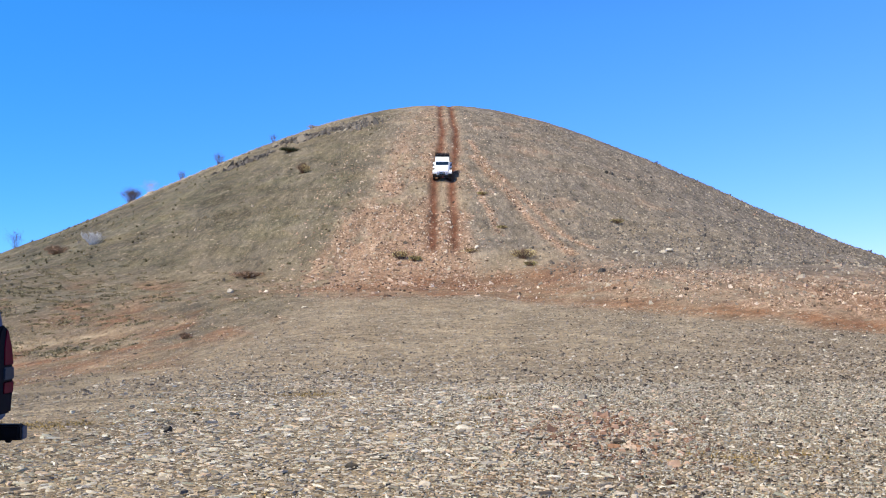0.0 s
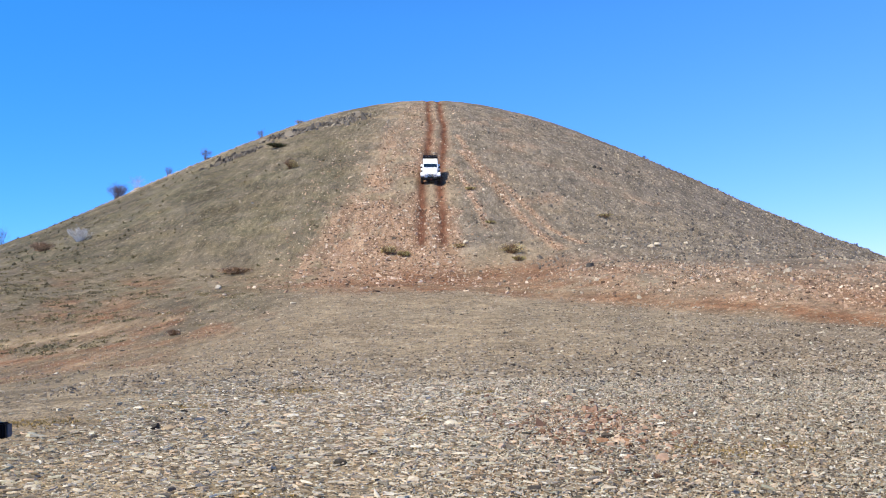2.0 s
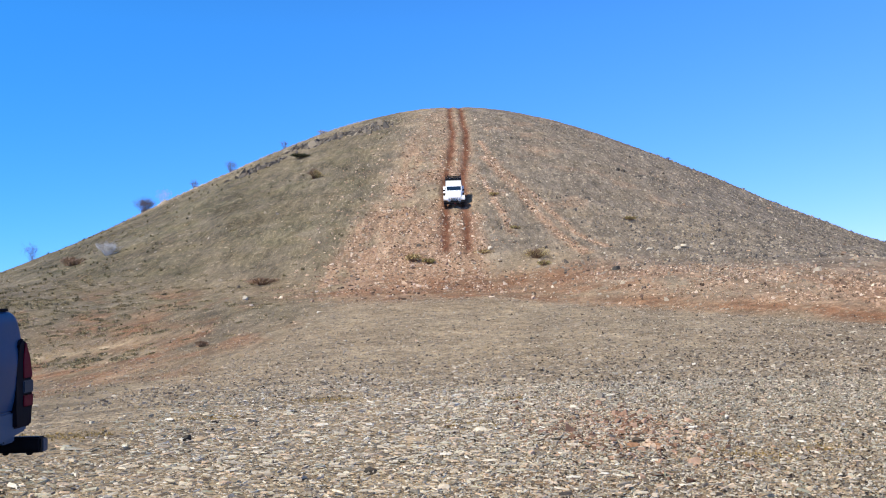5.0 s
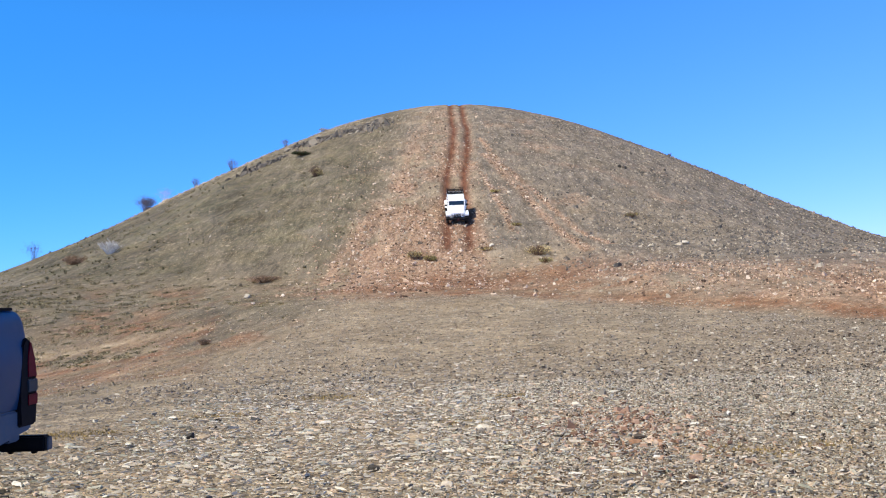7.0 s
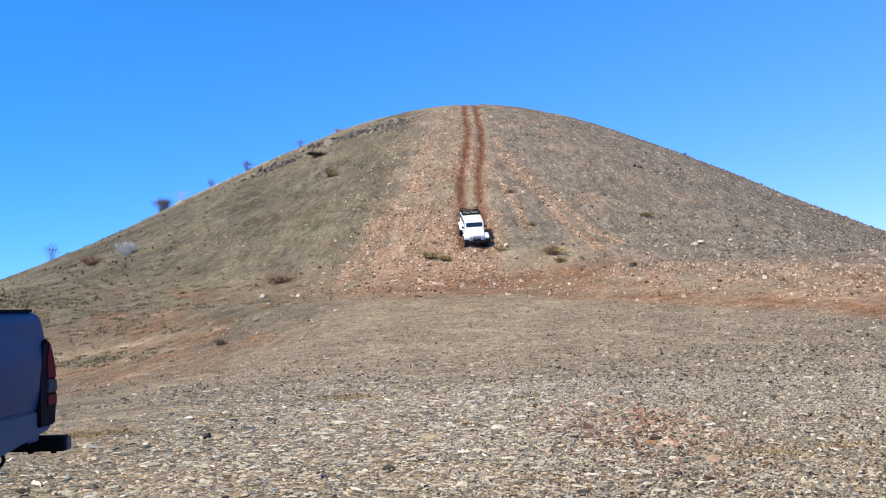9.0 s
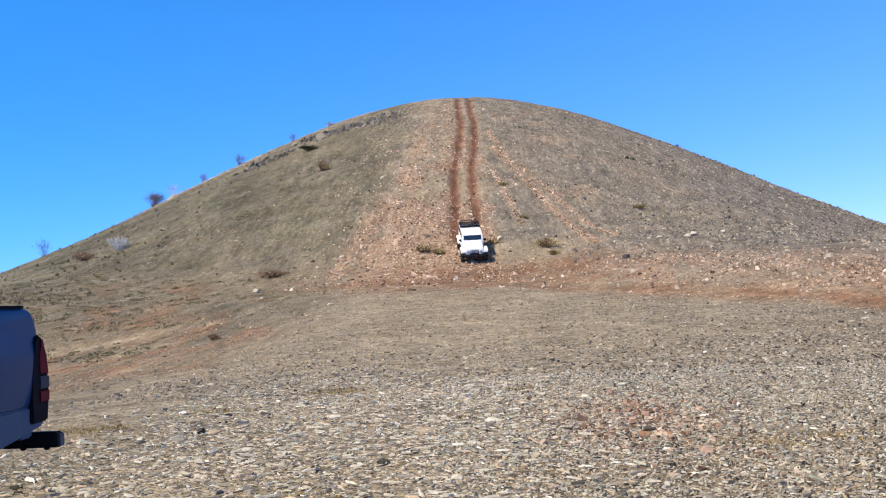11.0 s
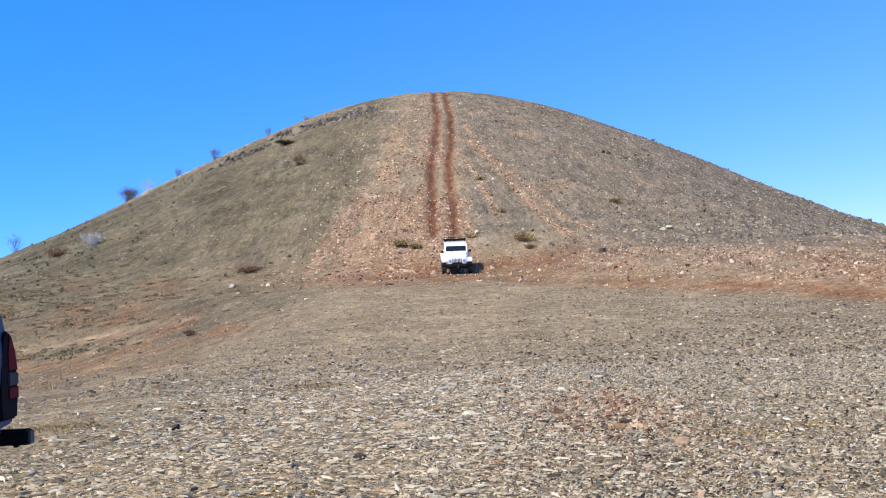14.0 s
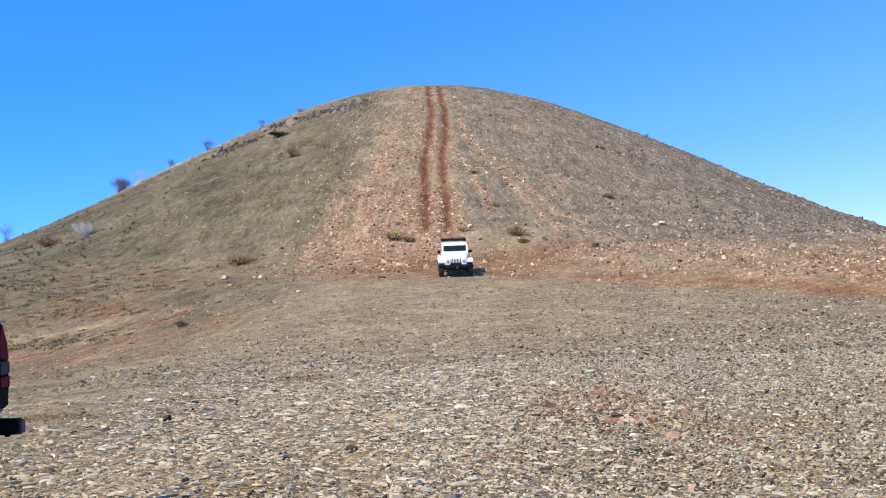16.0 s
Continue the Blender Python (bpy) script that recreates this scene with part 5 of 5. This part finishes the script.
grng = np.random.default_rng(77)
gx, gy = grng.uniform(-62, -6, 30000), grng.uniform(44, 128, 30000)
_, gg, _, _, _, _ = zones(gx, gy)
keep = grng.random(30000) < 0.22 * gg * on_hill(gx, gy)
blades("grass_tufts", gx[keep], gy[keep], grng.uniform(0.08, 0.2, keep.sum()), grng, GRASS, None, "short dry olive grass on the hillside")
gx, gy = grng.uniform(-32, -7, 16000), grng.uniform(18, 46, 16000)
_, gg, _, _, gs, _ = zones(gx, gy)
keep = grng.random(16000) < 0.2 * gg + 0.8 * gs
blades("straw_grass", gx[keep], gy[keep], grng.uniform(0.05, 0.13, keep.sum()), grng, STRAW, None, "pale straw grass in the gully")

gx, gy = grng.uniform(-46, -12, 14000), grng.uniform(100, 142, 14000)
keep = grng.random(14000) < 0.7 * crest(gx, gy)
blades("crest_grass", gx[keep], gy[keep], grng.uniform(0.12, 0.35, keep.sum()), grng, PALE_STRAW, None, "pale dry grass along the crest")
gx, gy = grng.uniform(-6.5, 5, 60000), grng.uniform(5, 16, 60000)
keep = grng.random(60000) < 0.9 * np.clip(moss(gx, gy), 0, 1)
blades("moss_cushions", gx[keep], gy[keep], grng.uniform(0.03, 0.065, keep.sum()), grng, MOSS, None, "yellow-green moss between the stones", wide=0.5)
shrub("dead_shrub", -40.0, 114.3, 2.2, 2.3, "bleached pale dead shrub on the skyline", PALE_TWIG, None, 38, 5, thin=0.006, seed=30)

gx, gy = grng.uniform(-56, -8, 9000), grng.uniform(30, 120, 9000)
_, gg, _, _, _, _ = zones(gx, gy)
keep = grng.random(9000) < 0.11 * gg * (gy > 46) * ease(-0.1, 0.3, rough(gx, gy, 8.0, 95) + 0.25 * ease(-20, -40, gx)) * (1 + 2.5 * ease(-20, -26, gx) * ease(78, 66, gy))
blades("low_scrub", gx[keep], gy[keep], grng.uniform(0.12, 0.34, keep.sum()), grng, SCRUB, None, "low dark olive scrub on the grassy slope", per=26, wide=0.22)

gx, gy = grng.uniform(-34, -4.5, 9000), grng.uniform(15, 58, 9000)
_, gg, _, _, gs, _ = zones(gx, gy)
keep = grng.random(9000) < 0.3 * gg * ease(-0.05, 0.25, rough(gx, 0.4 * gy, 2.6, 99))
blades("low_scrub", gx[keep], gy[keep], grng.uniform(0.05, 0.16, keep.sum()) * (0.7 + 0.6 * ease(20, 45, gy[keep])), grng, SCRUB, None, "low olive tufts in the gully", per=16, wide=0.2)
keep = grng.random(9000) < 0.35 * gg * ease(0.0, 0.3, rough(gx, 0.4 * gy, 2.2, 101))
blades("straw_grass", gx[keep], gy[keep], grng.uniform(0.06, 0.2, keep.sum()), grng, STRAW, None, "pale straw tufts in the gully", per=12, wide=0.1)

# thicker clumps along the gully and the foot of the slope
gx, gy, gh = [], [], []
for cx, cy, wide, deep, count in ((-27, 51, 5.0, 2.2, 150), (-22.5, 45, 3.0, 1.6, 70), (-17.5, 40.5, 2.4, 1.2, 45), (-14.5, 33.5, 2.0, 1.0, 40), (-19, 34.5, 2.2, 1.0, 45), (-33, 62, 4.0, 3.0, 90), (-16, 48, 4.0, 1.5, 40), (-20, 57, 5.0, 3.0, 50)):
    count = int(0.9 * count)
    gx.extend(grng.normal(cx, wide, count))
    gy.extend(grng.normal(cy, deep, count))
    gh.extend(grng.uniform(0.2, 0.6, count) * (0.4 + cy / 90))
mounds("low_scrub", np.array(gx), np.array(gy), np.array(gh), grng, PALE_SCRUB, "low mounds of olive scrub in the gully")
gx, gy = grng.uniform(-44, -8, 900), grng.uniform(56, 112, 900)
keep = grng.random(900) < 0.5 * zones(gx, gy)[1] * ease(-0.1, 0.25, rough(gx, gy, 7.0, 103))
mounds("low_scrub", gx[keep], gy[keep], grng.uniform(0.2, 0.5, keep.sum()), grng, PALE_SCRUB, "low mounds of olive scrub on the grassy slope")
gx = grng.uniform(-23, -14, 1500)
gy = np.where(grng.random(1500) < 0.6, 38.5, 34.5) + 1.3 * (gx + 18.5) * 0.8 + grng.normal(0, 0.5, 1500)
blades("straw_grass", gx, gy, grng.uniform(0.06, 0.17, 1500), grng, STRAW, None, "ribbons of pale dry grass in the gully", per=9, wide=0.09)
shrub("shrub", 44.2, 79.0, 0.7, 1.1, "small dark shrub at the far end of the flank", TWIG, DARK_LEAF, 20, 4, 160, 0.06, seed=40)

# ---- what moves ----
# seconds, x and y of the point on the ground below the front axle
DRIVE = [
    (0.0, -0.05, 81.55), (0.5, -0.04, 81.05), (1.0, -0.03, 80.4), (1.5, -0.04, 79.75), (2.0, -0.06, 78.95), (2.5, -0.07, 78.1), (3.0, -0.07, 77.25),
    (3.5, -0.07, 76.4), (4.0, -0.07, 75.55), (5.25, -0.03, 73.05), (6.5, 0.03, 70.15), (7.0, 0.05, 68.7), (7.5, 0.08, 67.3), (8.0, 0.13, 65.9),
    (8.5, 0.21, 64.6), (9.0, 0.31, 63.35), (10.25, 0.47, 60.2), (11.5, 0.57, 57.4), (12.0, 0.6, 56.45), (12.5, 0.65, 55.5), (13.0, 0.71, 54.5),
    (13.5, 0.76, 53.3), (14.0, 0.78, 51.8), (14.5, 0.77, 50.05), (15.0, 0.78, 48.25), (15.5, 0.88, 46.8), (16.0, 1.0, 45.75)]
# seconds and degrees by which its nose points towards +x
HEADING = [(0, 0), (4, 0.5), (6.5, 1.5), (7.5, 3.2), (8, 4.5), (9, 8), (10.2, 6.5), (11.5, 4), (12.5, 2.5), (14, 1), (16, 0.5)]


def motions():
    ts, xs, ys = (np.array(v) for v in zip(*DRIVE))
    slope = lambda v: np.gradient(v, ts)
    mx, my = slope(xs), slope(ys)

    def at(t, v, m):
        k = int(np.clip(np.searchsorted(ts, t, "right") - 1, 0, len(ts) - 2))
        h = ts[k + 1] - ts[k]
        s = (t - ts[k]) / h
        return float((2 * s ** 3 - 3 * s ** 2 + 1) * v[k] + (s ** 3 - 2 * s ** 2 + s) * h * m[k] + (3 * s ** 2 - 2 * s ** 3) * v[k + 1] + (s ** 3 - s ** 2) * h * m[k + 1])

    rows, turns, rolled, before = [], [], 0.0, None
    reach = 2.92
    for k in range(81):
        t = 0.2 * k
        fx, fy = at(t, xs, mx), at(t, ys, my)
        yaw = radians(float(np.interp(t, [h[0] for h in HEADING], [h[1] for h in HEADING])))
        ahead = Vector((math.sin(yaw), -math.cos(yaw), 0))
        right = Vector((-ahead.y, ahead.x, 0))
        track = [Vector((fx, fy, 0)) - ahead * back + right * side for back in (0, reach) for side in (-0.79, 0.79)]
        for p in track:
            p.z = float(land(p.x, p.y)) - 0.13 * float(ruts(p.x, p.y))
        front, back = (track[0] + track[1]) / 2, (track[2] + track[3]) / 2
        centre = front.lerp(back, 1.21 / 2.92)
        y_axis = (back - front).normalized()
        x_axis = (track[1] + track[3] - track[0] - track[2]).normalized()
        z_axis = x_axis.cross(y_axis).normalized()
        if z_axis.z < 0:
            x_axis = -x_axis
            z_axis = -z_axis
        x_axis = y_axis.cross(z_axis)
        rows.append((t, Matrix(((x_axis.x, y_axis.x, z_axis.x, centre.x), (x_axis.y, y_axis.y, z_axis.y, centre.y), (x_axis.z, y_axis.z, z_axis.z, centre.z), (0, 0, 0, 1)))))
        if before is not None:
            rolled += (centre - before).length
        before = centre.copy()
        turns.append((t, math.degrees(rolled / 0.39)))
    walk(off_road_car, rows)
    for w in car_wheels:
        p = w.matrix_basis.translation.copy()
        walk(w, [(t, pose(p.x, p.y, p.z, a)) for t, a in turns])


motions()
